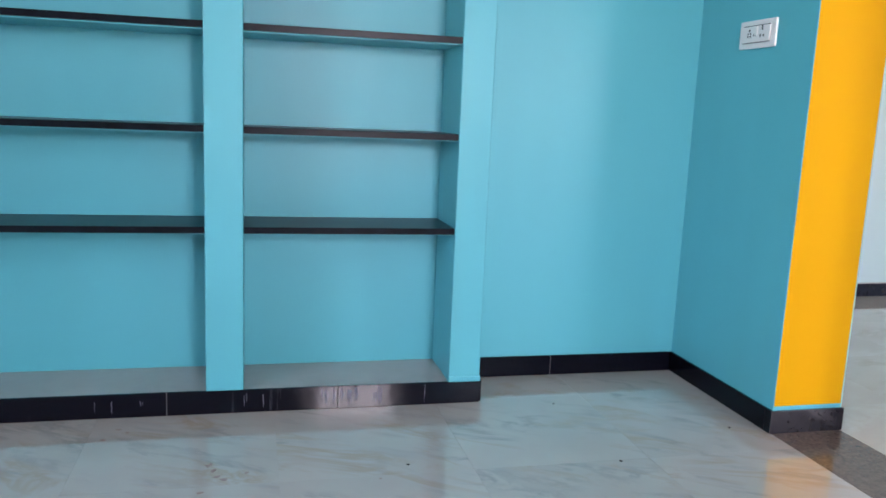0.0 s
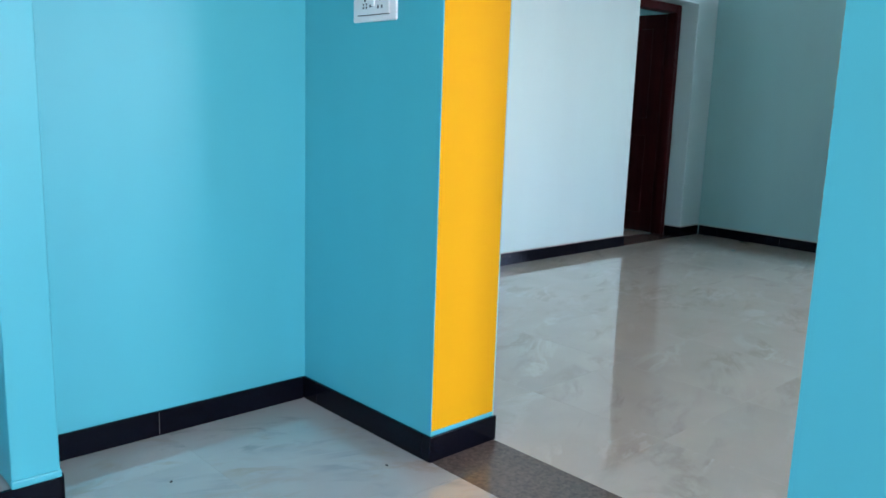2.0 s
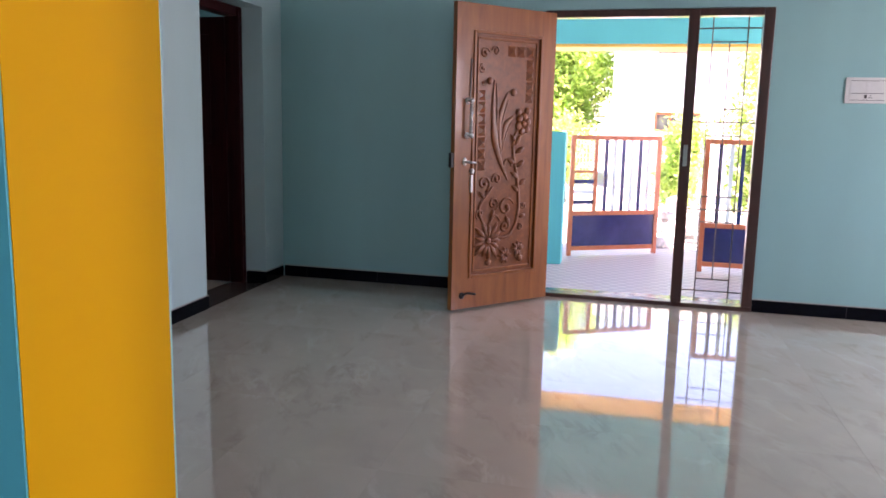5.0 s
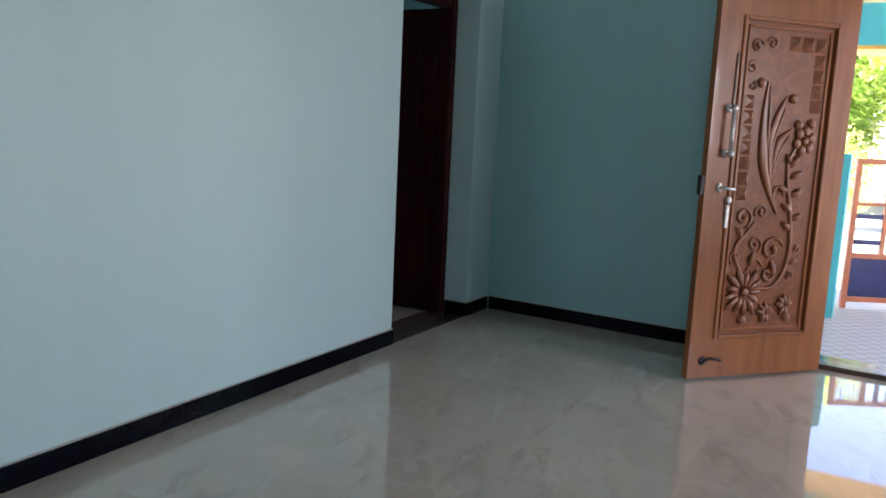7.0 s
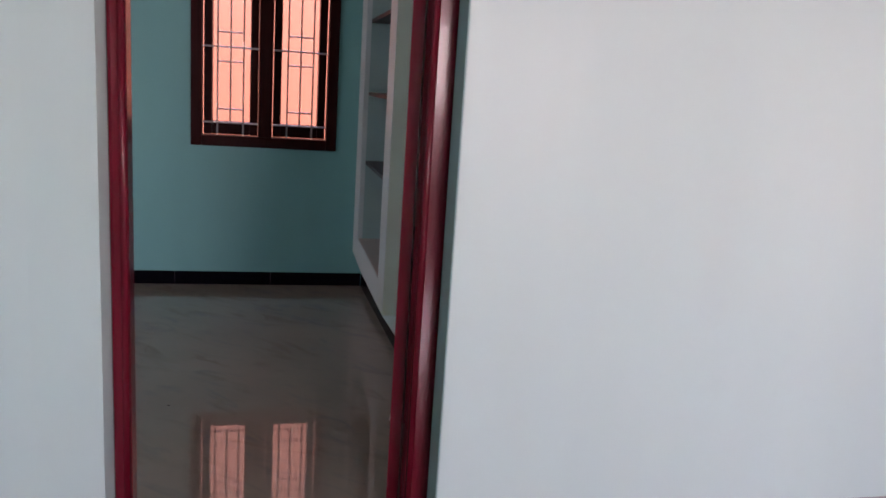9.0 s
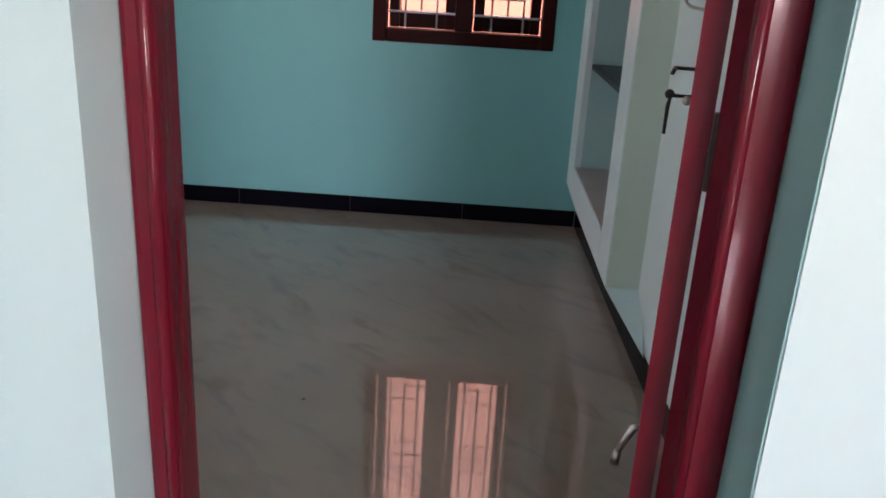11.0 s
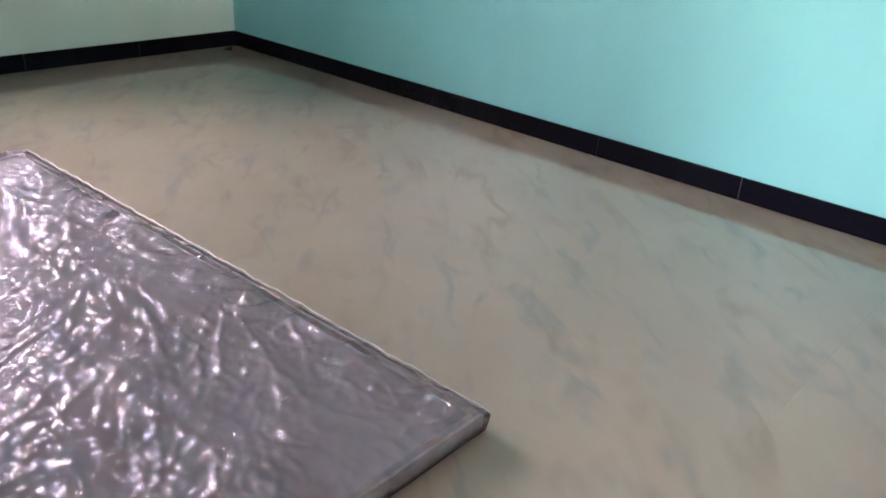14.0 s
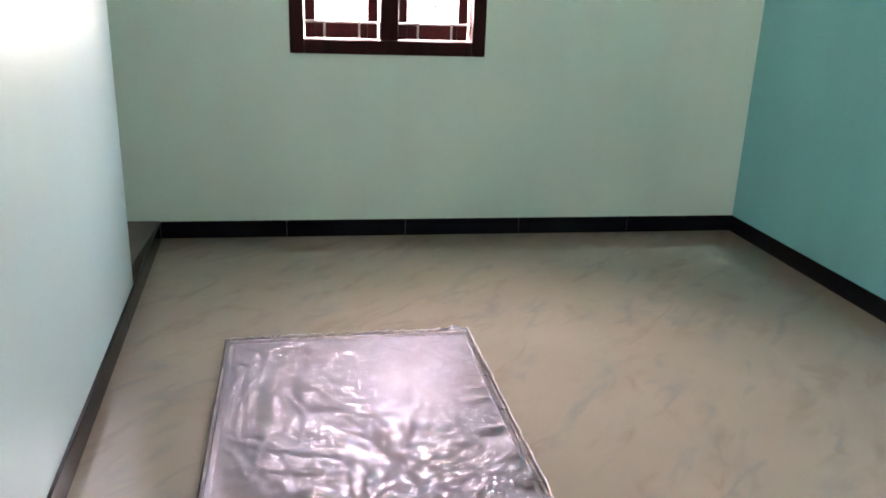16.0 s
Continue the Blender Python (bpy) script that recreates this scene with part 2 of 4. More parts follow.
def film_material():
    """Clear polythene: see-through with a sharp crumpled sheen."""
    m = bpy.data.materials.new("clear_polythene")
    m.use_nodes = True
    nt = m.node_tree
    nt.nodes.clear()
    out = nt.nodes.new("ShaderNodeOutputMaterial")
    clear = nt.nodes.new("ShaderNodeBsdfTransparent")
    clear.inputs[0].default_value = (0.93, 0.93, 0.95, 1)
    gloss = node(nt, "ShaderNodeBsdfGlossy", Roughness=0.19)
    gloss.inputs[0].default_value = (0.42, 0.41, 0.47, 1)
    haze = nt.nodes.new("ShaderNodeBsdfDiffuse")
    haze.inputs[0].default_value = (0.52, 0.49, 0.56, 1)
    fres = node(nt, "ShaderNodeFresnel", IOR=1.45)
    below = None
    for size, strength, depth, stretch in ((26.0, 0.22, 0.008, (1.0, 1.6, 1.0)), (60.0, 0.22, 0.006, (1.2, 1.0, 1.0))):
        rough = noise_of(nt, coords(nt, stretch, 0.35), size, 2.5, 0.6, 1.4)
        fold = node(nt, "ShaderNodeMath")
        fold.operation = "SUBTRACT"
        fold.inputs[1].default_value = 0.5
        nt.links.new(rough, fold.inputs[0])
        ridge = node(nt, "ShaderNodeMath")
        ridge.operation = "ABSOLUTE"
        nt.links.new(fold.outputs[0], ridge.inputs[0])
        k = node(nt, "ShaderNodeBump", Strength=strength, Distance=depth)
        nt.links.new(ridge.outputs[0], k.inputs["Height"])
        if below is not None:
            nt.links.new(below, k.inputs["Normal"])
        below = k.outputs[0]
    for shader in (gloss, haze, fres):
        nt.links.new(below, shader.inputs["Normal"])
    a = nt.nodes.new("ShaderNodeMixShader")
    a.inputs[0].default_value = 0.28
    nt.links.new(clear.outputs[0], a.inputs[1])
    nt.links.new(haze.outputs[0], a.inputs[2])
    c = nt.nodes.new("ShaderNodeMixShader")
    boost = node(nt, "ShaderNodeMath")
    boost.operation, boost.use_clamp = "MULTIPLY_ADD", True
    boost.inputs[1].default_value, boost.inputs[2].default_value = 1.0, 0.05
    nt.links.new(fres.outputs[0], boost.inputs[0])
    nt.links.new(boost.outputs[0], c.inputs[0])
    nt.links.new(a.outputs[0], c.inputs[1])
    nt.links.new(gloss.outputs[0], c.inputs[2])
    nt.links.new(c.outputs[0], out.inputs[0])
    return m


FILM = film_material()
TICKING = grained("grey_brown_mattress_fabric", (0.11, 0.088, 0.10), (0.21, 0.175, 0.185), 4, 0.7, 0.0, 0.0, 0.3)
MATT_EDGE = grained("pinkish_mattress_edge", (0.38, 0.28, 0.26), (0.58, 0.53, 0.50), 18, 0.6, 0.2, 0.0, 0.4)
MATT_SEAM = grained("pale_polythene_seam", (0.32, 0.29, 0.28), (0.48, 0.45, 0.44), 30, 0.4, 0.2, 0.0, 0.3)


# ---- mesh helpers ----
def add_box(bm, x0, y0, z0, x1, y1, z1, bevel=0.0, m=None):
    vs = [bm.verts.new((x, y, z)) for x in (x0, x1) for y in (y0, y1) for z in (z0, z1)]
    fs = [bm.faces.new([vs[i] for i in q]) for q in ((0, 1, 3, 2), (4, 6, 7, 5), (0, 4, 5, 1), (2, 3, 7, 6), (0, 2, 6, 4), (1, 5, 7, 3))]
    if bevel:
        es = list({e for f in fs for e in f.edges})
        r = bmesh.ops.bevel(bm, geom=es, offset=bevel, segments=2, affect="EDGES", profile=0.5)
        vs = list({v for f in r["faces"] for v in f.verts})
    if m is not None:
        bmesh.ops.transform(bm, matrix=m, verts=vs)
    return bm


def boxes(*rows, bevel=0.0):
    bm = bmesh.new()
    for r in rows:
        add_box(bm, *r, bevel=bevel)
    return bm


def mesh_of(name, bm, mat):
    bmesh.ops.recalc_face_normals(bm, faces=bm.faces)
    me = bpy.data.meshes.new(name)
    bm.to_mesh(me)
    bm.free()
    me.materials.append(mat)
    return me


def smooth(ob):
    for p in ob.data.polygons:
        p.use_smooth = True
    return ob


def thing(name, bm, mat, label="", category="", group="", kind="", m=None):
    ob = new(name, mesh_of(name, bm, mat))
    if m is not None:
        ob.matrix_world = m
    return tagged(ob, label, category, group, kind)


def part(name, bm, mat, parent, label=""):
    ob = new(name, mesh_of(name, bm, mat))
    ob.parent = parent
    return tagged(ob, label)


def root(name, m, label, category, group="", kind=""):
    ob = new(name)
    ob.matrix_world = m
    return tagged(ob, label, category, group, kind)


def tube(bm, pts, radii, sides=8, flat=1.0, axis=(0, 1, 0)):
    """A tapered tube along pts, squashed along axis by flat."""
    pts = [Vector(p) for p in pts]
    ax = Vector(axis)
    rings = []
    for i, p in enumerate(pts):
        d = (pts[min(i + 1, len(pts) - 1)] - pts[max(i - 1, 0)]).normalized()
        a = ax - d * ax.dot(d)
        if a.length < 1e-4:
            a = Vector((1, 0, 0)) - d * d.x
        a.normalize()
        b = d.cross(a)
        r = radii[i] if hasattr(radii, "__len__") else radii
        rings.append([bm.verts.new(p + b * (r * math.cos(k)) + a * (r * flat * math.sin(k))) for k in (2 * math.pi * j / sides for j in range(sides))])
    for q, s in zip(rings, rings[1:]):
        for j in range(sides):
            bm.faces.new((q[j], q[(j + 1) % sides], s[(j + 1) % sides], s[j]))
    bm.faces.new(rings[0][::-1])
    bm.faces.new(rings[-1])
    return bm


def bezier(pts, n=8):
    """A smooth line through the points."""
    p = [Vector(q) for q in pts]
    p = [2 * p[0] - p[1], *p, 2 * p[-1] - p[-2]]
    out = []
    for a, b, c, d in zip(p, p[1:], p[2:], p[3:]):
        for k in range(n):
            t = k / n
            out.append(0.5 * (2 * b + (c - a) * t + (2 * a - 5 * b + 4 * c - d) * t * t + (3 * b - a - 3 * c + d) * t ** 3))
    out.append(p[-2])
    return out


def ball(bm, c, r, sx=1.0, sy=1.0, sz=1.0, seg=10):
    bmesh.ops.create_uvsphere(bm, u_segments=seg, v_segments=seg // 2 + 1, radius=1.0,
                              matrix=Matrix.Translation(c) @ Matrix.Diagonal((r * sx, r * sy, r * sz, 1)))
    return bm


# ---- large structure ----
H = 3.0


def wall(name, mat, label, *rows, m=None):
    return thing(name, boxes(*rows), mat, label, "wall", kind="structure", m=m)


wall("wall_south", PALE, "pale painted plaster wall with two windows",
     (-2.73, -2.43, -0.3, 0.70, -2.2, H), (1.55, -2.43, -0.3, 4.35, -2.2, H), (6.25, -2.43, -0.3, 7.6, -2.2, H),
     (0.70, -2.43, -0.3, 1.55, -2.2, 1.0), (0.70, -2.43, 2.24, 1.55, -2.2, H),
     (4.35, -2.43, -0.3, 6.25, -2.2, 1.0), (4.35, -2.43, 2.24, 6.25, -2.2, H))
wall("wall_west", TEAL, "teal painted plaster wall with a window",
     (-2.73, -2.2, -0.3, -2.5, 0.0, H), (-2.73, 1.2, -0.3, -2.5, 3.44, H), (-2.73, 0.0, -0.3, -2.5, 1.2, 1.0), (-2.73, 0.0, 2.24, -2.5, 1.2, H))
wall("wall_dining_north", TEAL, "teal satin painted plaster wall", (-2.5, 3.21, -0.3, 1.975, 3.44, H))
wall("wall_dining_east", TEAL, "teal satin wall with a wide open doorway",
     (1.975, 2.46, -0.3, 2.268, 4.575, H), (1.975, -2.2, -0.3, 2.268, 1.30, H), (1.975, 1.30, 2.35, 2.268, 2.46, H))
thing("trim_yellow_north", boxes((1.978, 2.4585, 0.105, 2.266, 2.4598, 2.35)), YELLOW, "bright yellow painted doorway reveal", "trim", kind="structure")
thing("trim_yellow_south", boxes((1.978, 1.3002, 0.105, 2.266, 1.3015, 2.35)), YELLOW, "bright yellow painted doorway reveal", "trim", kind="structure")
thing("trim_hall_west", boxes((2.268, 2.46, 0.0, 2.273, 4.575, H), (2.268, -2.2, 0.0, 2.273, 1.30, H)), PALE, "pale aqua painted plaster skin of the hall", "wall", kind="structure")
Y0, Y1 = 4.575, 4.79
wall("wall_hall_north", WHITE, "white satin plaster wall between two doorways",
     (3.62, Y0, -0.3, 6.10, Y1, H), (2.67, Y0, 2.12, 3.62, Y1, H), (6.10, Y0, 2.12, 7.02, Y1, H))
wall("wall_hall_north_west", WHITE, "white satin plaster wall beside the bedroom doorway", (2.273, Y0, -0.3, 2.67, Y1, H))
wall("wall_hall_north_east", WHITE, "white satin plaster pier in the hall corner", (7.02, Y0, -0.3, 7.6, Y1, H))
MS = pose(-1.346, 4.664, 0, 0, 0, 3.6)
wall("wall_bedroom_south", WHITE, "white painted bedroom wall with an open niche", (0.868, -0.33, -0.3, 3.93, 0.0, H), m=MS)
wall("wall_niche", WHITE, "white painted back and head of the wall niche",
     (-1.378, 4.34, -0.3, -0.40, 4.39, H), (-1.378, 4.39, 2.2, -0.50, 4.70, H), (-1.378, 4.39, -0.3, -0.50, 4.66, 0.0))
wall("wall_bedroom_north", TEAL_DEEP, "sea green satin wall with a barred window",
     (-1.61, 7.79, -0.3, 2.595, 8.02, H), (3.526, 7.79, -0.3, 4.2, 8.02, H), (2.595, 7.79, -0.3, 3.526, 8.02, 0.927), (2.595, 7.79, 2.27, 3.526, 8.02, H))
wall("wall_bedroom_west", PALE_GREEN, "pale green painted wall with a barred window",
     (-1.61, 4.40, -0.3, -1.378, 5.339, H), (-1.61, 6.306, -0.3, -1.378, 7.79, H), (-1.61, 5.339, -0.3, -1.378, 6.306, 0.937), (-1.61, 5.339, 2.27, -1.378, 6.306, H))
MB = Matrix.Translation((3.742, 7.79, 0)) @ Matrix.Rotation(radians(1.72), 4, "Z") @ Matrix.Translation((-3.742, -7.79, 0))
wall("wall_bedroom_east", WHITE, "white painted bedroom wall behind the open door",
     (3.742, Y1 - 0.1, -0.3, 4.2, 6.40, H), (4.05, 6.40, -0.3, 4.2, 7.79, H), (3.742, 6.40, -0.3, 4.05, 7.79, 0.335), (3.742, 6.40, 2.3, 4.05, 7.79, H), m=MB)
ME = pose(7.347, 4.5, 0, 0, 0, -2.6)
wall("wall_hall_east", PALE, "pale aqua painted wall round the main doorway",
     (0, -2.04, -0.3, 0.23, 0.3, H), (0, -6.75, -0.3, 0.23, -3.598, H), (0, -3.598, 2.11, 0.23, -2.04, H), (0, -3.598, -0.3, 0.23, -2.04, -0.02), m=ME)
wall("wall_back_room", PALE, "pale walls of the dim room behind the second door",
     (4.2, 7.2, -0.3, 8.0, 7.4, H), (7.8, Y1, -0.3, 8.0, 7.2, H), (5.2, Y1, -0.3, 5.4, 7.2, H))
thing("ceiling", boxes((-2.73, -2.43, H, 7.7, 8.02, H + 0.15)), CEILING, "white plastered ceiling slab", "ceiling", kind="structure")
thing("ground", boxes((-300, -300, -0.42, 300, 300, -0.30)), SOIL, "sandy open ground around the house", "ground", kind="structure")
thing("pavement", boxes((7.45, -3.0, -0.34, 11.4, 4.6, -0.22)), PAVER, "patterned grey paver floor of the porch", "pavement", kind="structure")
thing("porch_step", boxes((7.33, 0.2, -0.22, 7.72, 2.9, -0.03), bevel=0.004), BROWN_GRANITE, "brown granite entrance step under the main door", "step", kind="structure")


def threshold(name, *r):
    thing(name, boxes(r, bevel=0.001), BROWN_GRANITE, "polished brown granite threshold strip", "threshold", kind="structure")


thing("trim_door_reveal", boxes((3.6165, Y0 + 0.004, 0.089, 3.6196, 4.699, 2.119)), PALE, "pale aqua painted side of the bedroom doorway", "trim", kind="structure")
threshold("threshold_dining", 1.975, 1.30, -0.03, 2.27, 2.46, 0.0015)
threshold("threshold_bedroom", 2.67, Y0, -0.03, 3.62, 4.845, 0.0015)
threshold("threshold_back_room", 6.10, Y0, -0.03, 7.02, 4.865, 0.0015)

# porch roof, its front beam and side column
thing("porch_roof", boxes((7.55, -3.0, 3.2, 11.33, 4.6, 3.35)), CEILING, "white porch roof slab", "roof", kind="structure")
thing("porch_beam", boxes((10.74, -3.0, 2.20, 11.33, 4.6, 3.2)), OUT_TEAL, "teal front beam of the porch", "beam", kind="structure")
thing("porch_beam_soffit", boxes((10.74, -3.0, 2.165, 11.33, 4.6, 2.20)), CREAM, "yellow painted underside of the porch beam", "beam", kind="structure")
thing("compound_post", boxes((9.88, 2.475, -0.22, 10.12, 4.2, 1.21), bevel=0.006), OUT_TEAL, "teal painted compound wall end by the gate", "post", kind="structure")
thing("sunshade", boxes((-1.0, -3.25, 2.3, 6.6, -2.43, 2.38)), OUT_WHITE, "concrete sunshade over the south windows", "sunshade", kind="structure")


# ---- doors ----
def door_frame(name, x0, x1, y0, y1, top, mat, wl=0.065, wr=0.085, label=""):
    """A frame of two rounded posts and a head."""
    fr = root(name, Matrix.Identity(4), label, "door frame", kind="structure")
    for nm, a, b in (("jamb", x0, x0 + wl), ("jamb", x1 - wr, x1)):
        part(nm, boxes((a, y0, 0.002, b, y1, top), bevel=0.012), mat, fr)
        edge = bmesh.new()
        xm = b - 0.012 if a == x0 else a + 0.012
        tube(edge, [(xm, y0 + 0.004, 0.004), (xm, y0 + 0.004, top - 0.01)], 0.011, 8)
        smooth(part("bead", edge, mat, fr))
    part("head", boxes((x0 + wl, y0, top - 0.075, x1 - wr, y1, top), bevel=0.01), mat, fr)
    return fr


door_frame("door_1", 2.67, 3.62, 4.70, 4.80, 2.12, MAROON, 0.05, 0.078, label="glossy maroon wooden door frame of the bedroom")
door_frame("door_2", 6.10, 7.02, 4.74, 4.845, 2.12, MAROON_SHADED, label="glossy maroon wooden door frame of the dim back room")

# bedroom door leaf, open against the wall
ang = math.degrees(math.atan2(0.755, 0.195))
leaf = thing("door_leaf", boxes((0.0, -0.036, 0.0, 0.78, 0.0, 2.03), bevel=0.003), VENEER, "open wooden door leaf with brown veneer and maroon edge", "door",
             m=pose(3.503, 4.812, 0.014, 0, 0, ang))
part("hinge_edge", boxes((-0.003, -0.037, 0.002, 0.006, 0.001, 2.028)), MAROON, leaf, "maroon painted edge")
for hz in (0.25, 1.02, 1.78):
    part("hinge", boxes((-0.016, -0.046, hz - 0.06, 0.012, -0.037, hz + 0.06), bevel=0.002), IRON, leaf, "dark iron butt hinge")
hb = bmesh.new()
tube(hb, bezier([(0.70, 0.0, 1.21), (0.70, 0.045, 1.225), (0.70, 0.055, 1.29), (0.70, 0.045, 1.355), (0.70, 0.0, 1.37)]), 0.0038)
smooth(part("pull_handle", hb, STEEL, leaf, "thin steel pull handle"))
hb = bmesh.new()
tube(hb, [(0.74, 0.0, 1.075), (0.74, 0.05, 1.075)], 0.0045)
tube(hb, [(0.745, 0.05, 1.075), (0.66, 0.052, 1.07)], 0.005)
smooth(part("lever_handle", hb, IRON, leaf))
kb = bmesh.new()
tube(kb, [(0.745, 0.0, 1.01), (0.745, 0.05, 1.01), (0.745, 0.055, 0.985), (0.745, 0.055, 0.915)], [0.005, 0.006, 0.005, 0.004])
ball(kb, (0.745, 0.054, 1.012), 0.012)
smooth(part("key", kb, IRON, leaf, "key hanging in the lock"))
hb = bmesh.new()
ball(hb, (0.74, 0.012, 1.0), 0.012)
smooth(part("key_hole_boss", hb, STEEL, leaf))
st = bmesh.new()
tube(st, [(0.74, 0.0, 0.10), (0.74, 0.02, 0.095), (0.72, 0.055, 0.02)], [0.013, 0.012, 0.008])
tube(st, [(0.72, 0.052, 0.025), (0.719, 0.058, -0.012)], 0.012)
smooth(part("door_stopper", st, STEEL, leaf, "steel folding door stopper"))

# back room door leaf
bleaf = thing("door_leaf", boxes((0.0, -0.036, 0.0, 0.76, 0.0, 2.03), bevel=0.003), MAROON_SHADED, "maroon panelled door leaf standing open inward, shade put into its colour", "door",
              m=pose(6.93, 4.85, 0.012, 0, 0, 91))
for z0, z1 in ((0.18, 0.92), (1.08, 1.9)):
    part("panel", boxes((0.12, 0.0, z0, 0.64, 0.012, z1), bevel=0.005), MAROON_SHADED, bleaf)
part("hinge_edge", boxes((-0.004, -0.038, 0.0, 0.03, 0.002, 2.03)), MAROON_SHADED, bleaf, "maroon painted edge")

# main entrance: frame, sidelight grille, carved leaf
entry = root("door_3", ME, "dark brown wooden entrance frame with a barred sidelight", "door frame", kind="structure")
E0, E1, MU = -3.596, -2.042, -3.075
for a, b in ((E0, E0 + 0.07), (MU - 0.038, MU + 0.038), (E1 - 0.055, E1)):
    part("post", boxes((-0.012, a, 0.03, 0.10, b, 2.105), bevel=0.006), FRAME_BROWN, entry)
part("sill", boxes((-0.012, E0, -0.018, 0.10, E1, 0.03), bevel=0.005), FRAME_BROWN, entry)
part("head", boxes((-0.010, E0 + 0.07, 2.055, 0.098, E1 - 0.055, 2.105), bevel=0.005), FRAME_BROWN, entry)
gy0, gy1 = E0 + 0.07, MU - 0.038
gw = gy1 - gy0
for f, z0, z1 in ((0.22, 0.03, 2.055), (0.5, 0.206, 1.885), (0.78, 0.03, 2.055)):
    bm = bmesh.new()
    part("grille_bar", tube(bm, [(0.05, gy0 + gw * f, z0), (0.05, gy0 + gw * f, z1)], 0.005, 6), BAR_PAINT, entry)
for z in (1.977, 1.333, 0.712, 0.118):
    bm = bmesh.new()
    part("grille_bar", tube(bm, [(0.05, gy0, z), (0.05, gy1, z)], 0.005, 6), BAR_PAINT, entry)
for z in (1.885, 1.426, 1.238, 0.807, 0.624, 0.206):
    bm = bmesh.new()
    part("grille_bar", tube(bm, [(0.05, gy0 + gw * 0.22, z), (0.05, gy0 + gw * 0.78, z)], 0.005, 6), BAR_PAINT, entry)
part("latch_plate", boxes((-0.02, MU - 0.012, 1.02, -0.010, MU + 0.016, 1.17), bevel=0.003), STEEL, entry, "steel latch keeper")

main = thing("entrance_door_leaf", boxes((0.0, 0.0, 0.0, 0.14, 0.042, 2.06), (0.76, 0.0, 0.0, 0.885, 0.042, 2.06), (0.14, 0.0, 0.0, 0.76, 0.042, 0.21), (0.14, 0.0, 1.89, 0.76, 0.042, 2.06)),
             TEAK, "open carved teak entrance door with floral relief", "door", m=pose(6.50, 2.955, 0.015, 0, 0, math.degrees(math.atan2(-0.577, 0.66))))
part("panel", boxes((0.14, 0.012, 0.21, 0.76, 0.036, 1.89)), TEAK_RED, main, "reddish carved panel")
for d, w, y in ((0.0, 0.022, -0.010), (0.040, 0.016, 0.002)):
    x0, x1, z0, z1 = 0.14 + d, 0.76 - d, 0.21 + d, 1.89 - d
    for r in ((x0, y, z0, x0 + w, 0.014, z1), (x1 - w, y, z0, x1, 0.014, z1), (x0 + w, y, z0, x1 - w, 0.014, z0 + w), (x0 + w, y, z1 - w, x1 - w, 0.014, z1)):
        part("moulding", boxes(r, bevel=0.005), TEAK, main)


def pyramid(u, v, s=0.033):
    bm = bmesh.new()
    q = [bm.verts.new((u + a * s, 0.012, v + b * s * 1.05)) for a, b in ((-1, -1), (1, -1), (1, 1), (-1, 1))]
    t = bm.verts.new((u, -0.014, v))
    for i in range(4):
        bm.faces.new((q[i], q[(i + 1) % 4], t))
    part("carved_stud", bm, TEAK_RED, main)


for i in range(7):
    pyramid(0.228 + 0.002 * i, 1.465 - 0.079 * i)
for u in (0.485, 0.57, 0.655):
    pyramid(u, 1.772, 0.036)
for i in range(4):
    pyramid(0.656, 1.69 - 0.077 * i)


def strap(pts, r0, r1, r2, name="carved_stem", flat=0.75):
    line = bezier([(u, 0.006, v) for u, v in pts], 7)
    n = len(line) - 1
    rad = [r0 + (r1 - r0) * (2 * i / n) if i * 2 < n else r1 + (r2 - r1) * (2 * i / n - 1) for i in range(n + 1)]
    return smooth(part(name, tube(bmesh.new(), line, rad, 8, flat), TEAK_RED, main))


def scroll(cu, cv, r, start, turns, w, name="carved_scroll"):
    n = 22
    line = [(cu + r * (1 - 0.82 * k / n) * math.cos(start + turns * 6.283 * k / n), 0.006, cv + r * (1 - 0.82 * k / n) * math.sin(start + turns * 6.283 * k / n)) for k in range(n + 1)]
    bm = tube(bmesh.new(), line, [w * (0.55 + 0.6 * k / n) for k in range(n + 1)], 8, 0.9)
    ball(bm, line[-1], w * 1.5, 1, 0.9, 1, 8)
    smooth(part(name, bm, TEAK_RED, main))


def petal(u, v, a, length, w, name="carved_leaf"):
    """A pointed leaf with a raised rib, from (u, v) along the angle a."""
    line = [(u + math.cos(a) * length * k / 8, 0.008 - 0.012 * math.sin(math.pi * k / 8), v + math.sin(a) * length * k / 8) for k in range(9)]
    bm = tube(bmesh.new(), line, [max(0.002, w * math.sin(math.pi * (0.08 + 0.9 * k / 8)) ** 0.8) for k in range(9)], 8, 0.5)
    tube(bm, [(p[0], p[1] - w * 0.35, p[2]) for p in line[1:-1]], w * 0.16, 5)
    smooth(part(name, bm, TEAK_RED, main))


# tall blades rising from the middle
strap([(0.475, 0.885), (0.402, 1.023), (0.349, 1.175), (0.330, 1.392), (0.335, 1.574)], 0.006, 0.030, 0.004, "carved_blade", 0.45)
strap([(0.405, 1.02), (0.370, 1.18), (0.365, 1.38), (0.352, 1.55)], 0.003, 0.010, 0.003, "carved_blade")
strap([(0.410, 1.04), (0.384, 1.261), (0.415, 1.40), (0.461, 1.499)], 0.005, 0.024, 0.004, "carved_blade", 0.5)
strap([(0.412, 1.07), (0.405, 1.25), (0.462, 1.44)], 0.003, 0.009, 0.003, "carved_blade")
strap([(0.411, 1.109), (0.442, 1.263), (0.518, 1.334)], 0.004, 0.024, 0.004, "carved_blade", 0.5)
strap([(0.415, 1.09), (0.455, 1.22), (0.505, 1.30)], 0.003, 0.008, 0.003, "carved_blade")
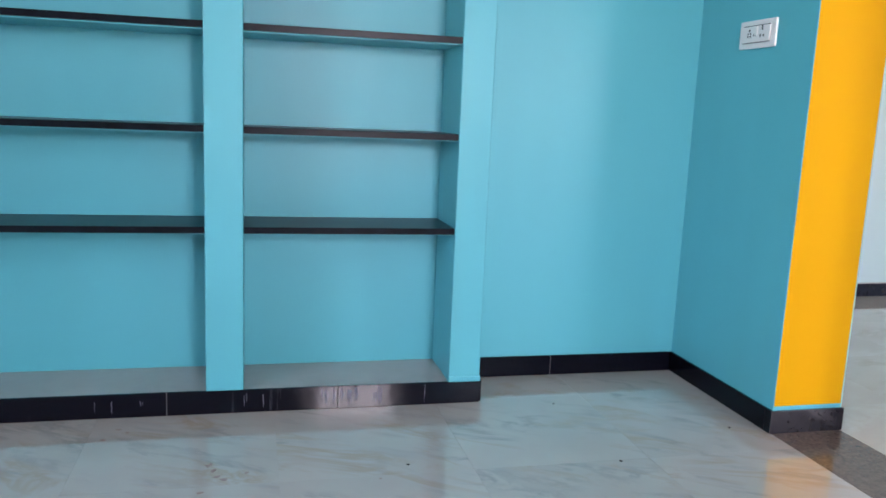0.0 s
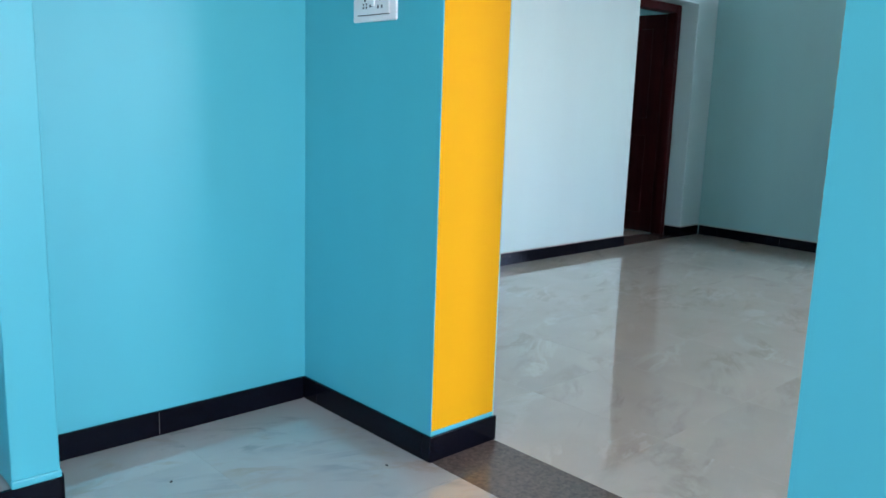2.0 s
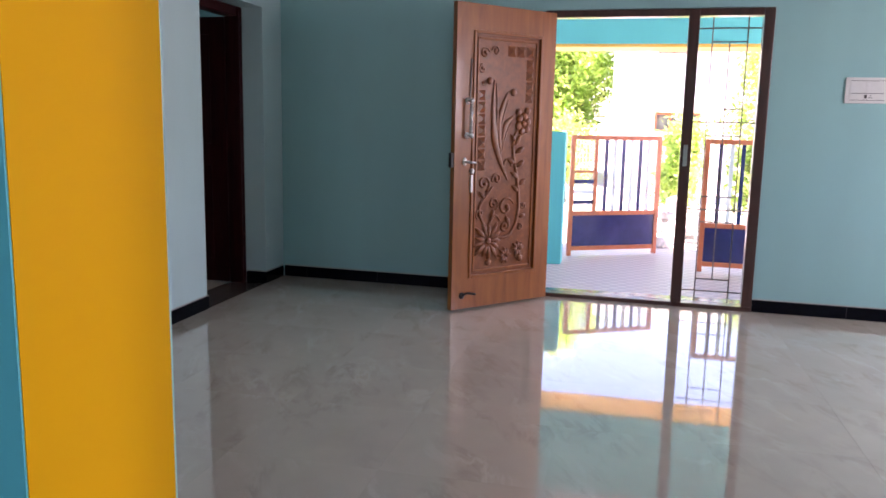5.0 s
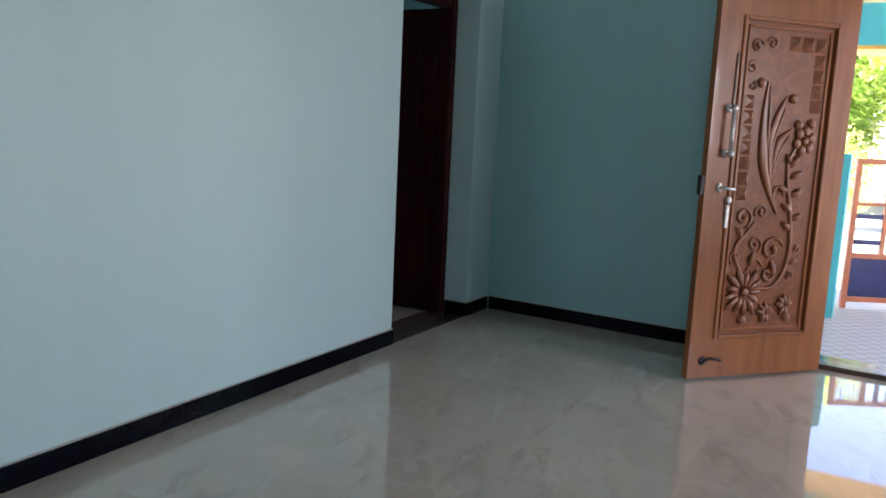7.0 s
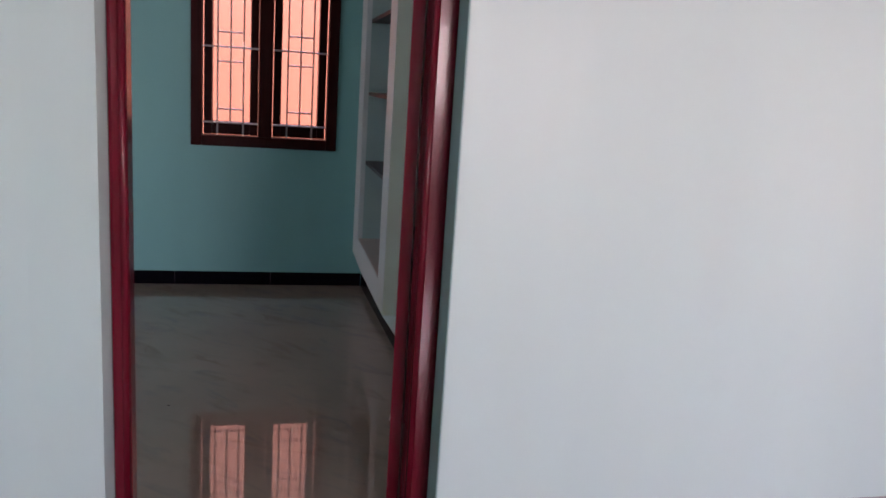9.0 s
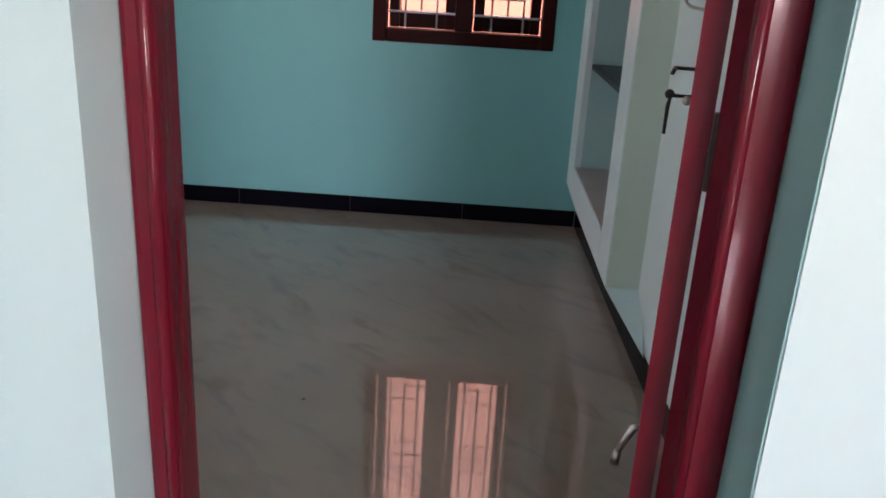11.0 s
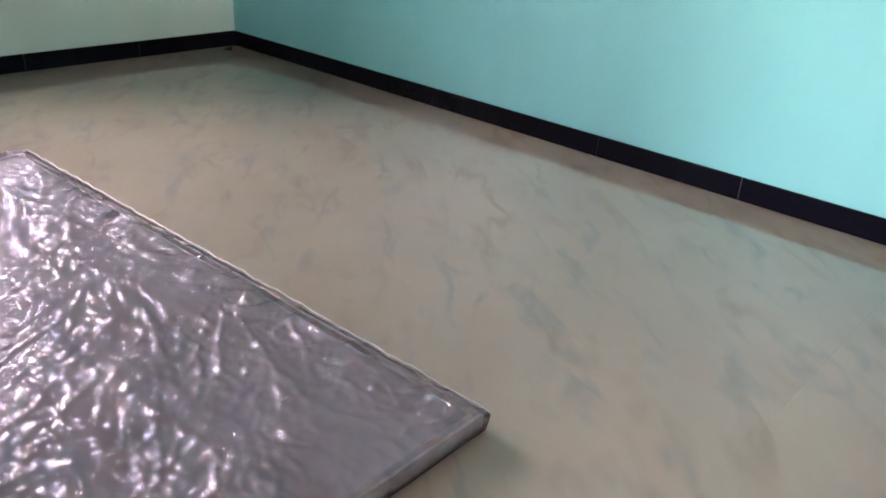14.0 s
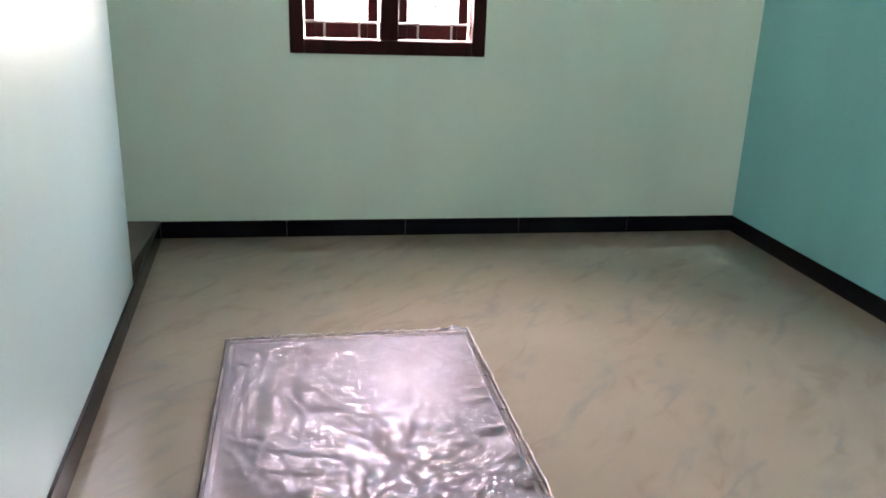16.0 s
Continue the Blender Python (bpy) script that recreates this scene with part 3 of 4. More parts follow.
# main stem and its side shoots
strap([(0.360, 0.479), (0.509, 0.494), (0.585, 0.654), (0.567, 0.886), (0.528, 1.042), (0.521, 1.163), (0.562, 1.250)], 0.010, 0.013, 0.008)
strap([(0.475, 0.885), (0.44, 0.96), (0.45, 1.02), (0.49, 1.03), (0.51, 0.98)], 0.007, 0.010, 0.006)
strap([(0.35, 0.50), (0.26, 0.60), (0.23, 0.70), (0.30, 0.79), (0.345, 0.84)], 0.008, 0.012, 0.007)
strap([(0.30, 0.55), (0.37, 0.64), (0.42, 0.60)], 0.006, 0.011, 0.005)
for cu, cv, r, a, tn, w in ((0.262, 0.865, 0.060, -1.2, 1.15, 0.011), (0.378, 0.895, 0.045, 3.6, -1.1, 0.009), (0.352, 0.720, 0.050, -1.0, 1.1, 0.010),
                            (0.470, 0.690, 0.075, 0.3, 1.05, 0.012), (0.235, 0.655, 0.040, 4.4, -1.0, 0.009), (0.458, 0.560, 0.052, 1.2, -1.1, 0.011),
                            (0.245, 1.745, 0.040, 0.2, 1.2, 0.008), (0.340, 1.765, 0.036, 3.0, -1.1, 0.008), (0.228, 1.640, 0.034, 1.4, 1.1, 0.007),
                            (0.240, 1.545, 0.026, 1.4, -1.1, 0.006), (0.634, 0.700, 0.030, 2.4, 1.1, 0.008), (0.604, 0.545, 0.028, 2.2, -1.1, 0.008)):
    scroll(cu, cv, r, a, tn, w)
for u, v, a, ln, w in ((0.545, 1.075, 0.5, 0.085, 0.018), (0.555, 0.975, 0.6, 0.085, 0.018), (0.535, 1.0, 2.7, 0.085, 0.018), (0.57, 0.90, 2.6, 0.08, 0.017),
                       (0.575, 0.80, 2.5, 0.075, 0.016), (0.575, 0.85, 0.5, 0.08, 0.017), (0.53, 1.13, 0.9, 0.09, 0.018), (0.535, 1.15, 2.2, 0.07, 0.015),
                       (0.585, 0.62, 0.2, 0.07, 0.016), (0.50, 0.55, 1.9, 0.09, 0.018), (0.27, 0.76, 2.3, 0.07, 0.015), (0.33, 0.62, 1.2, 0.07, 0.015)):
    petal(u, v, a, ln, w)
# round flower on the stem
for k in range(6):
    a = k * 1.047 + 0.3
    bm = ball(bmesh.new(), (0.602 + 0.046 * math.cos(a), 0.002, 1.278 + 0.052 * math.sin(a)), 0.026, 1, 0.6, 1.1)
    smooth(part("carved_petal", bm, TEAK_RED, main))
smooth(part("carved_bud", ball(bmesh.new(), (0.602, -0.004, 1.278), 0.022, 1, 0.8, 1), TEAK_RED, main))
for u, v in ((0.291, 1.564), (0.505, 1.493), (0.557, 1.36), (0.64, 1.37), (0.318, 0.310), (0.614, 0.315)):
    smooth(part("carved_bud", ball(bmesh.new(), (u, 0.004, v), 0.026, 1, 0.6, 1), TEAK_RED, main))
# large daisy and fleurs at the foot
for k in range(13):
    petal(0.309 + 0.02 * math.cos(k * 0.483), 0.462 + 0.02 * math.sin(k * 0.483), k * 0.483, 0.10 + 0.018 * (k % 3), 0.017, "carved_petal")
smooth(part("carved_bud", ball(bmesh.new(), (0.309, -0.004, 0.462), 0.024, 1, 0.7, 1), TEAK_RED, main))
for u, v in ((0.589, 0.385), (0.466, 0.345)):
    for a in (0.2, 0.9, 1.6, 2.3, 3.0, 4.3, 5.1):
        petal(u, v, a, 0.062, 0.014, "carved_petal")
# ironmongery
hb = bmesh.new()
tube(hb, [(0.10, -0.045, 1.205), (0.10, -0.045, 1.42)], [0.010, 0.010], 10)
for k in range(6):
    ball(hb, (0.10, -0.045, 1.225 + 0.035 * k), 0.013, 1, 1, 0.6, 8)
for z in (1.195, 1.425):
    tube(hb, [(0.10, 0.0, z), (0.10, -0.045, z)], 0.009)
    ball(hb, (0.10, -0.047, z), 0.018)
    ball(hb, (0.10, -0.004, z), 0.022, 1, 0.4, 1)
smooth(part("pull_handle", hb, STEEL, main, "ribbed steel pull handle"))
hb = bmesh.new()
ball(hb, (0.085, -0.004, 1.02), 0.022, 0.8, 0.4, 1.3)
tube(hb, [(0.085, 0.0, 1.02), (0.085, -0.045, 1.02)], 0.009)
tube(hb, [(0.085, -0.045, 1.02), (0.15, -0.048, 1.014)], [0.010, 0.006])
smooth(part("lever_handle", hb, STEEL, main))
hb = boxes((0.132, -0.014, 0.81, 0.152, 0.0, 0.93), bevel=0.004)
ball(hb, (0.142, -0.014, 0.955), 0.020, 1, 0.7, 1)
part("lock_plate", hb, STEEL, main)
hb = bmesh.new()
tube(hb, [(0.118, -0.006, 1.42), (0.122, -0.006, 1.70)], 0.005, 6)
part("bolt_rod", hb, BAR_PAINT, main)
part("lock_case", boxes((-0.022, 0.006, 0.98, 0.0, 0.036, 1.08), bevel=0.002), IRON, main, "dark mortise lock plate")
hb = bmesh.new()
ball(hb, (0.085, -0.006, 0.095), 0.024, 1, 0.4, 1)
tube(hb, bezier([(0.085, -0.01, 0.095), (0.11, -0.035, 0.115), (0.17, -0.05, 0.105)]), 0.008)
smooth(part("door_stopper", hb, IRON, main, "dark iron door stopper"))


# ---- windows ----
def barred_window(name, m, w, h, label, shutters=True, extra=0.0):
    """A twin window in its opening: x along the wall, y outward, z from the sill."""
    win = root(name, m, label, "window", kind="structure")
    f, c = 0.068, w / 2
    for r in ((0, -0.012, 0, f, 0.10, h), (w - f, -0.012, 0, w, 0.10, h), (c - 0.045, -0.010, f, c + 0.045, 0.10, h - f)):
        part("frame_post", boxes(r, bevel=0.006), MAROON_SHADED, win)
    part("sill", boxes((f, -0.012, 0, w - f, 0.10, f), bevel=0.006), MAROON_SHADED, win)
    part("head", boxes((f, -0.012, h - f, w - f, 0.10, h), bevel=0.006), MAROON_SHADED, win)
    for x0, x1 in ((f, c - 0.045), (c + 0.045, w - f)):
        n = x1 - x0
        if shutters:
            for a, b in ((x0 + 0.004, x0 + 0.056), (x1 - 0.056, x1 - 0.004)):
                part("shutter", boxes((a, 0.105, f, b, 0.215, h - f), bevel=0.004), MAROON_SHADED, win, "maroon shutter folded open")
            part("shutter_rail", boxes((x0 + 0.056, 0.12, f, x1 - 0.056, 0.18, f + 0.085), bevel=0.004), MAROON_SHADED, win)
        for fr, z0, z1 in ((0.27, f, h - f), (0.5, f + 0.09, h - f - 0.09), (0.73, f, h - f)):
            part("grille_bar", tube(bmesh.new(), [(x0 + n * fr, 0.03, z0), (x0 + n * fr, 0.03, z1)], 0.0055, 6), ALU, win)
        for z in (0.151, 0.63, 1.11):
            part("grille_bar", tube(bmesh.new(), [(x0 - 0.004, 0.03, z), (x1 + 0.004, 0.03, z)], 0.006, 6), ALU, win)
        for z in (0.238, 0.539, 0.723, 1.02):
            part("grille_bar", tube(bmesh.new(), [(x0 + n * 0.27, 0.03, z), (x0 + n * 0.73, 0.03, z)], 0.0055, 6), ALU, win)
    return win


barred_window("window_1", pose(2.595, 7.79, 0.927), 0.931, 1.343, "dark maroon barred window facing a salmon wall")
barred_window("window_2", pose(-1.378, 5.339, 0.937, 0, 0, 90), 0.967, 1.333, "dark maroon barred window glaring with daylight")
barred_window("window_3", pose(1.55, -2.2, 1.0, 0, 0, 180), 0.85, 1.24, "maroon barred window of the dining room", False)
barred_window("window_4", pose(6.25, -2.2, 1.0, 0, 0, 180), 1.9, 1.24, "maroon barred window of the hall", False)
barred_window("window_5", pose(-2.5, 0.0, 1.0, 0, 0, 90), 1.2, 1.24, "maroon barred window of the dining room", False)

# ---- dining room shelves ----
unit = root("wall_shelf", pose(0, 0, 0), "teal plastered shelf unit with black stone shelves", "shelf")
part("base", boxes((-2.5, 2.918, 0.0, 0.966, 3.21, 0.078)), TEAL, unit)
part("base_top", boxes((-2.5, 2.9185, 0.078, 0.90, 3.208, 0.0885)), BASE_TILE, unit, "grey tiled shelf floor")
for x0, x1 in ((-2.5, -2.38), (-1.22, -1.08), (-0.078, 0.056), (0.838, 0.964)):
    part("pillar", boxes((x0, 2.908, 0.088, x1, 3.209, H - 0.002), bevel=0.004), TEAL, unit)
bm = boxes((0.836, 2.903, 0.088, 0.968, 2.93, 0.112), bevel=0.005)
part("plaster_lip", bm, TEAL, unit)
for x0, x1 in ((-2.38, -1.22), (-1.08, -0.078), (0.056, 0.838)):
    for z in (0.698, 1.055, 1.408, 1.762, 2.115):
        part("shelf_board", boxes((x0, 2.912, z - 0.024, x1, 3.209, z), bevel=0.002), SHELF_STONE, unit)
        part("underside", boxes((x0, 2.925, z - 0.028, x1, 3.208, z - 0.0245)), TEAL, unit, "teal painted underside")

# ---- bedroom shelves ----
bunit = root("wall_shelf", pose(0, 0, 0), "white plastered shelf unit standing proud of the wall", "shelf")
UX, UB, US = 3.668, 0.245, 6.25
part("frame_post", boxes((UX, US, UB, 3.80, 6.465, 2.3), bevel=0.004), WHITE, bunit)
part("frame_post", boxes((UX, 7.53, UB, 3.742, 7.788, 2.3), bevel=0.004), WHITE, bunit)
part("frame_rail", boxes((UX, 6.465, UB, 3.742, 7.53, 0.385), bevel=0.004), WHITE, bunit)
part("frame_rail", boxes((UX, 6.465, 2.16, 3.742, 7.53, 2.3), bevel=0.004), WHITE, bunit)
cham = bmesh.new()
low_n, low_s, top_n, top_s, in_n, in_s = [cham.verts.new(p) for p in (
    (3.733, 7.787, 0.094), (3.784, US - 0.24, 0.094), (UX + 0.001, 7.787, UB + 0.001), (UX + 0.001, US + 0.001, UB + 0.001), (3.80, 7.787, UB + 0.001), (3.80, US + 0.001, UB + 0.001))]
for f in ((low_n, low_s, top_s, top_n), (low_s, in_s, top_s), (low_n, top_n, in_n), (top_n, top_s, in_s, in_n), (low_n, in_n, in_s, low_s)):
    cham.faces.new(f)
part("sloped_base", cham, WHITE, bunit, "plastered slope under the shelf")
part("side_skin", boxes((UX + 0.002, US - 0.0035, UB + 0.002, 3.799, US - 0.0005, 2.298)), PALE_GREEN, bunit, "pale green side")
part("lining", boxes((4.03, 6.48, 0.336, 4.049, 7.53, 2.16)), PALE, bunit)
part("lining", boxes((3.70, 6.45, 0.336, 4.03, 6.467, 2.16)), PALE, bunit)
part("lining", boxes((3.70, 7.528, 0.336, 4.03, 7.56, 2.16)), PALE, bunit)
part("base_top", boxes((3.675, 6.468, 0.336, 4.03, 7.527, 0.389)), BASE_TILE, bunit, "grey tiled shelf floor")
for z in (0.90, 1.335, 1.78):
    part("shelf_board", boxes((3.70, 6.468, z - 0.022, 4.03, 7.527, z), bevel=0.002), SHELF_STONE, bunit)
thing("niche_floor", boxes((-1.376, 4.392, 0.0, -0.48, 4.668, 0.092), bevel=0.002), NICHE_STONE, "taupe stone floor of a wall niche", "niche", kind="structure")


# ---- mattress wrapped in polythene ----
mattress = root("mattress", pose(1.052, 5.591, 0, 0, 0, 1.4), "thin foam mattress wrapped in crumpled clear polythene on the floor", "mattress")
L, W, T = 2.13, 0.88, 0.055


def crease(x, y, s, k=2.6):
    """Sharp folds: one at the fold line, falling off to both sides, the narrower the larger k."""
    return 1 - min(1.0, abs(noise.noise(Vector((x, y, s)))) * k) ** 0.75


FOLDS = ((0.15, 1.0, 0.0055), (1.35, 2.3, 0.0045), (2.0, 3.7, 0.0040), (2.7, 5.1, 0.0045), (0.5, 7.9, 0.0055))


def crumple(x, y):
    n = noise.noise
    wx = x + 0.05 * n(Vector((x * 4, y * 4, 4))) + 0.006 * n(Vector((x * 13, y * 13, 31)))
    wy = y + 0.05 * n(Vector((x * 4, y * 4, 14))) + 0.006 * n(Vector((x * 13, y * 13, 41)))
    busy = min(1.0, max(0.7, 0.9 - 0.1 * x + 0.9 * n(Vector((x * 2.2, y * 2.6, 21)))))
    z = 0.004 * crease(wx * 2.2 + wy, wy * 5.0 - wx, 6.0)
    for turn, s, amp in FOLDS:
        u, v = wx * math.cos(turn) + wy * math.sin(turn), wy * math.cos(turn) - wx * math.sin(turn)
        where = min(1.0, max(0.15, 0.55 + 1.9 * n(Vector((x * 3.1, y * 3.7, s + 50)))))
        z += amp * where * crease(u * 2.4, v * 11.0, s, 5.5)
    z += 0.0042 * busy * crease(wx * 13, wy * 19, 2.0, 4.0) + 0.0027 * busy * crease(wx * 31, wy * 38, 12.0, 3.5) + 0.0016 * (0.4 + 0.6 * busy) * crease(wx * 52, wy * 61, 33.0, 2.2)
    edge = max(0.0, 1 - abs(W / 2 - 0.06 - y) / 0.075) ** 0.6
    z += edge * (0.016 * crease(wx * 14, wy * 7, 8.0, 3.2) + 0.006 * crease(wx * 29, wy * 24, 18.0))
    rim = max(0.0, 1 - (L / 2 - abs(x)) / 0.22) ** 2
    return z + 0.006 * rim * crease(wx * 5, wy * 22, 28.0) - 0.010


def slab(nx, ny, grow, lift, wavy):
    """A rounded slab; its top follows the crumple where wavy is set."""
    bm = bmesh.new()
    rows = []
    for i in range(nx + 1):
        row = []
        for j in range(ny + 1):
            x, y = (i / nx - 0.5) * (L + 2 * grow), (j / ny - 0.5) * (W + 2 * grow)
            e = min((L / 2 + grow) - abs(x), (W / 2 + grow) - abs(y))
            z = T + lift - 0.014 * max(0.0, 1 - e / 0.02) ** 2 + (crumple(x, y) if wavy else 0)
            k = 0.008 * noise.noise(Vector((x * 5, y * 5, 3))) if wavy and e < 0.03 else 0
            row.append(bm.verts.new((x + k * (abs(x) > L / 2 - 0.03), y + k * (abs(y) > W / 2 - 0.03), z)))
        rows.append(row)
    for r, s in zip(rows, rows[1:]):
        for j in range(ny):
            bm.faces.new((r[j], s[j], s[j + 1], r[j + 1]))
    rim = [rows[i][0] for i in range(nx + 1)] + rows[nx][1:] + [rows[i][ny] for i in range(nx - 1, -1, -1)] + rows[0][ny - 1:0:-1]
    low = [bm.verts.new((v.co.x * 0.994, v.co.y * 0.994, 0.003)) for v in rim]
    for k in range(len(rim)):
        q = (k + 1) % len(rim)
        bm.faces.new((rim[q], rim[k], low[k], low[q]))
    bm.faces.new(low)
    return bm


part("core", slab(110, 44, -0.010, -0.012, False), TICKING, mattress, "grey brown fabric core")
band = bmesh.new()
for r in ((-L / 2 + 0.004, -W / 2 + 0.004, 0.004, L / 2 - 0.004, -W / 2 + 0.012, 0.046), (-L / 2 + 0.004, W / 2 - 0.012, 0.004, L / 2 - 0.004, W / 2 - 0.004, 0.046),
          (-L / 2 + 0.004, -W / 2 + 0.012, 0.004, -L / 2 + 0.012, W / 2 - 0.012, 0.046), (L / 2 - 0.012, -W / 2 + 0.012, 0.004, L / 2 - 0.004, W / 2 - 0.012, 0.046)):
    add_box(band, *r)
part("side_band", band, MATT_EDGE, mattress, "pinkish patterned side band")
cover = part("polythene_cover", slab(600, 230, 0.004, -0.002, True), FILM, mattress, "crumpled clear polythene cover")
smooth(cover)
def seam_run(x0, y0, x1, y1, r):
    """A pale gathered seam that wanders a little along an edge."""
    bm = bmesh.new()
    n = noise.noise
    pts = []
    for k in range(91):
        u = k / 90
        pts.append((x0 + (x1 - x0) * u + 0.006 * n(Vector((k * 0.3, 1, y1))), y0 + (y1 - y0) * u + 0.007 * n(Vector((k * 0.35, x1, 5))), T - 0.002 + 0.008 * n(Vector((k * 0.5, 2, x0)))))
    tube(bm, pts, r, 5, 0.5)
    smooth(part("seam", bm, MATT_SEAM, mattress, "pale gathered seam"))


seam_run(-L / 2, W / 2, L / 2, W / 2, 0.006)
seam_run(-L / 2, -W / 2, -L / 2, W / 2, 0.0045)


# ---- switch plates ----
def switch_plate(m, w, h, label, rows):
    plate = thing("switch_plate", boxes((0, -0.010, 0, w, 0, h), bevel=0.004), PLASTIC, label, "switch", m=m)
    part("inner_panel", boxes((0.03, -0.014, 0.022, w - 0.03, -0.010, h - 0.022), bevel=0.001), PLASTIC, plate)
    for z in (0.02, h - 0.0225):
        part("groove", boxes((0.03, -0.0145, z, w - 0.03, -0.0105, z + 0.0025)), IRON, plate)
    for x, z, a, b in rows:
        part("socket_hole", boxes((x - a, -0.0155, z - b, x + a, -0.0135, z + b)), SOCKET, plate)
    part("rocker", boxes((w * 0.46, -0.018, h * 0.45, w * 0.54, -0.0135, h * 0.75), bevel=0.002), PLASTIC, plate)
    return plate


switch_plate(pose(1.975, 2.901, 1.425, 0, 0, -90), 0.226, 0.106, "white modular switch and socket plate on the teal wall",
             ((0.07, 0.068, 0.004, 0.004), (0.062, 0.045, 0.003, 0.004), (0.078, 0.045, 0.003, 0.004), (0.062, 0.056, 0.003, 0.003), (0.078, 0.056, 0.003, 0.003), (0.105, 0.05, 0.009, 0.004),
              (0.150, 0.075, 0.003, 0.010), (0.140, 0.045, 0.003, 0.005), (0.160, 0.045, 0.003, 0.005)))
switch_plate(ME @ pose(0, -4.068, 1.475, 0, 0, -90), 0.27, 0.17, "white modular switch plate on the pale hall wall",
             ((0.125, 0.045, 0.008, 0.011), (0.155, 0.05, 0.003, 0.003), (0.148, 0.038, 0.003, 0.004), (0.162, 0.038, 0.003, 0.004), (0.135, 0.066, 0.10, 0.0015)))


# ---- outside: gate, house, trees ----
def gate_leaf(m, w, label, mesh_bay):
    g = root("gate", m, label, "gate", group="gate leaves")
    h0, h1, hp = 0.06, 1.39, 0.47
    for r in ((0, -0.02, 0, 0.05, 0.02, h1), (w - 0.05, -0.02, 0, w, 0.02, h1), (0.05, -0.02, h0, w - 0.05, 0.02, h0 + 0.05),
              (0.05, -0.02, hp, w - 0.05, 0.02, hp + 0.05), (0.05, -0.02, h1 - 0.05, w - 0.05, 0.02, h1)):
        part("rail", boxes(r, bevel=0.004), GATE_ORANGE, g)
    part("sheet", boxes((0.05, -0.006, h0 + 0.05, w - 0.05, 0.006, hp)), GATE_BLUE, g, "navy blue metal sheet")
    x = 0.05
    if mesh_bay:
        part("rail", boxes((0.30, -0.02, hp + 0.05, 0.34, 0.02, h1 - 0.05), bevel=0.004), GATE_ORANGE, g)
        part("rail", boxes((0.05, -0.015, 0.96, 0.30, 0.015, 0.99), bevel=0.003), GATE_ORANGE, g)
        for k in range(6):
            part("lattice_bar", boxes((0.07 + 0.04 * k, -0.004, 0.99, 0.078 + 0.04 * k, 0.004, h1 - 0.05)), GATE_WHITE, g)
            part("lattice_bar", boxes((0.05, -0.005, 1.02 + 0.055 * k, 0.30, 0.003, 1.028 + 0.055 * k)), GATE_WHITE, g)
        for k, mt in enumerate((GATE_BLUE, GATE_WHITE, GATE_BLUE)):
            part("slat", boxes((0.05, -0.01, 0.60 + 0.12 * k, 0.30, 0.01, 0.645 + 0.12 * k)), mt, g)
        x = 0.34
    n = int((w - 0.05 - x) / 0.115)
    for k in range(1, n + 1):
        xx = x + (w - 0.05 - x) * k / (n + 1)
        part("bar", boxes((xx - 0.02, -0.012, hp + 0.05, xx + 0.02, 0.012, h1 - 0.05), bevel=0.003), GATE_BLUE if k % 2 else GATE_WHITE, g)
    return g


gate_leaf(pose(10.5, 2.455, -0.22, 0, 0, math.degrees(math.atan2(-1.015, 0.56))), 1.16, "orange framed metal gate leaf with navy and white bars", True)
gate_leaf(pose(9.97, 1.045, -0.22, 0, 0, -92), 1.3, "orange framed metal gate leaf with navy lower sheet", False)

house = root("neighbour_house", pose(22, -1.2, -0.3), "sunlit white plastered house behind the gate", "house")
part("wall", boxes((0, 0, 0, 6.0, 3.46, 1.42)), OUT_WHITE, house, "lower wall")
part("wall", boxes((0, 0, 1.90, 6.0, 3.46, 3.75)), OUT_WHITE, house, "upper wall")
part("wall", boxes((0, 0, 1.42, 6.0, 1.31, 1.90)), OUT_WHITE, house, "wall pier")
part("wall", boxes((0, 2.41, 1.42, 6.0, 3.46, 1.90)), OUT_WHITE, house, "wall pier")
part("roof", boxes((-0.3, -0.2, 3.75, 6.2, 3.66, 3.87)), OUT_WHITE, house)
part("ledge", boxes((-0.5, 1.2, 1.94, 0.0, 2.55, 2.03), bevel=0.01), OUT_WHITE, house, "concrete sunshade ledge")
part("ledge", boxes((0.1, 3.46, 1.92, 1.2, 3.78, 1.99), bevel=0.01), OUT_WHITE, house, "concrete side ledge")
hw = part("window", boxes((0.14, 1.31, 1.42, 0.20, 2.41, 1.90)), HOUSE_PANE, house, "orange framed house window")
for y in (1.31, 1.665, 2.015, 2.36):
    part("window_post", boxes((0.02, y, 1.42, 0.14, y + 0.05, 1.90), bevel=0.004), GATE_ORANGE, hw)
part("window_rail", boxes((0.03, 1.36, 1.42, 0.13, 2.36, 1.47)), GATE_ORANGE, hw)
part("window_rail", boxes((0.03, 1.36, 1.85, 0.13, 2.36, 1.90)), GATE_ORANGE, hw)
vent = part("vent", boxes((-0.03, 1.72, 3.32, 0.0, 2.40, 3.34)), GATE_ORANGE, house, "brick coloured air vent")
for k in range(3):
    part("vent_slat", boxes((-0.04, 1.72, 3.36 + 0.05 * k, 0.0, 2.40, 3.385 + 0.05 * k)), GATE_ORANGE, vent)
for y in (1.72, 2.03, 2.37):
    part("vent_post", boxes((-0.045, y, 3.34, 0.0, y + 0.03, 3.50)), GATE_ORANGE, vent)


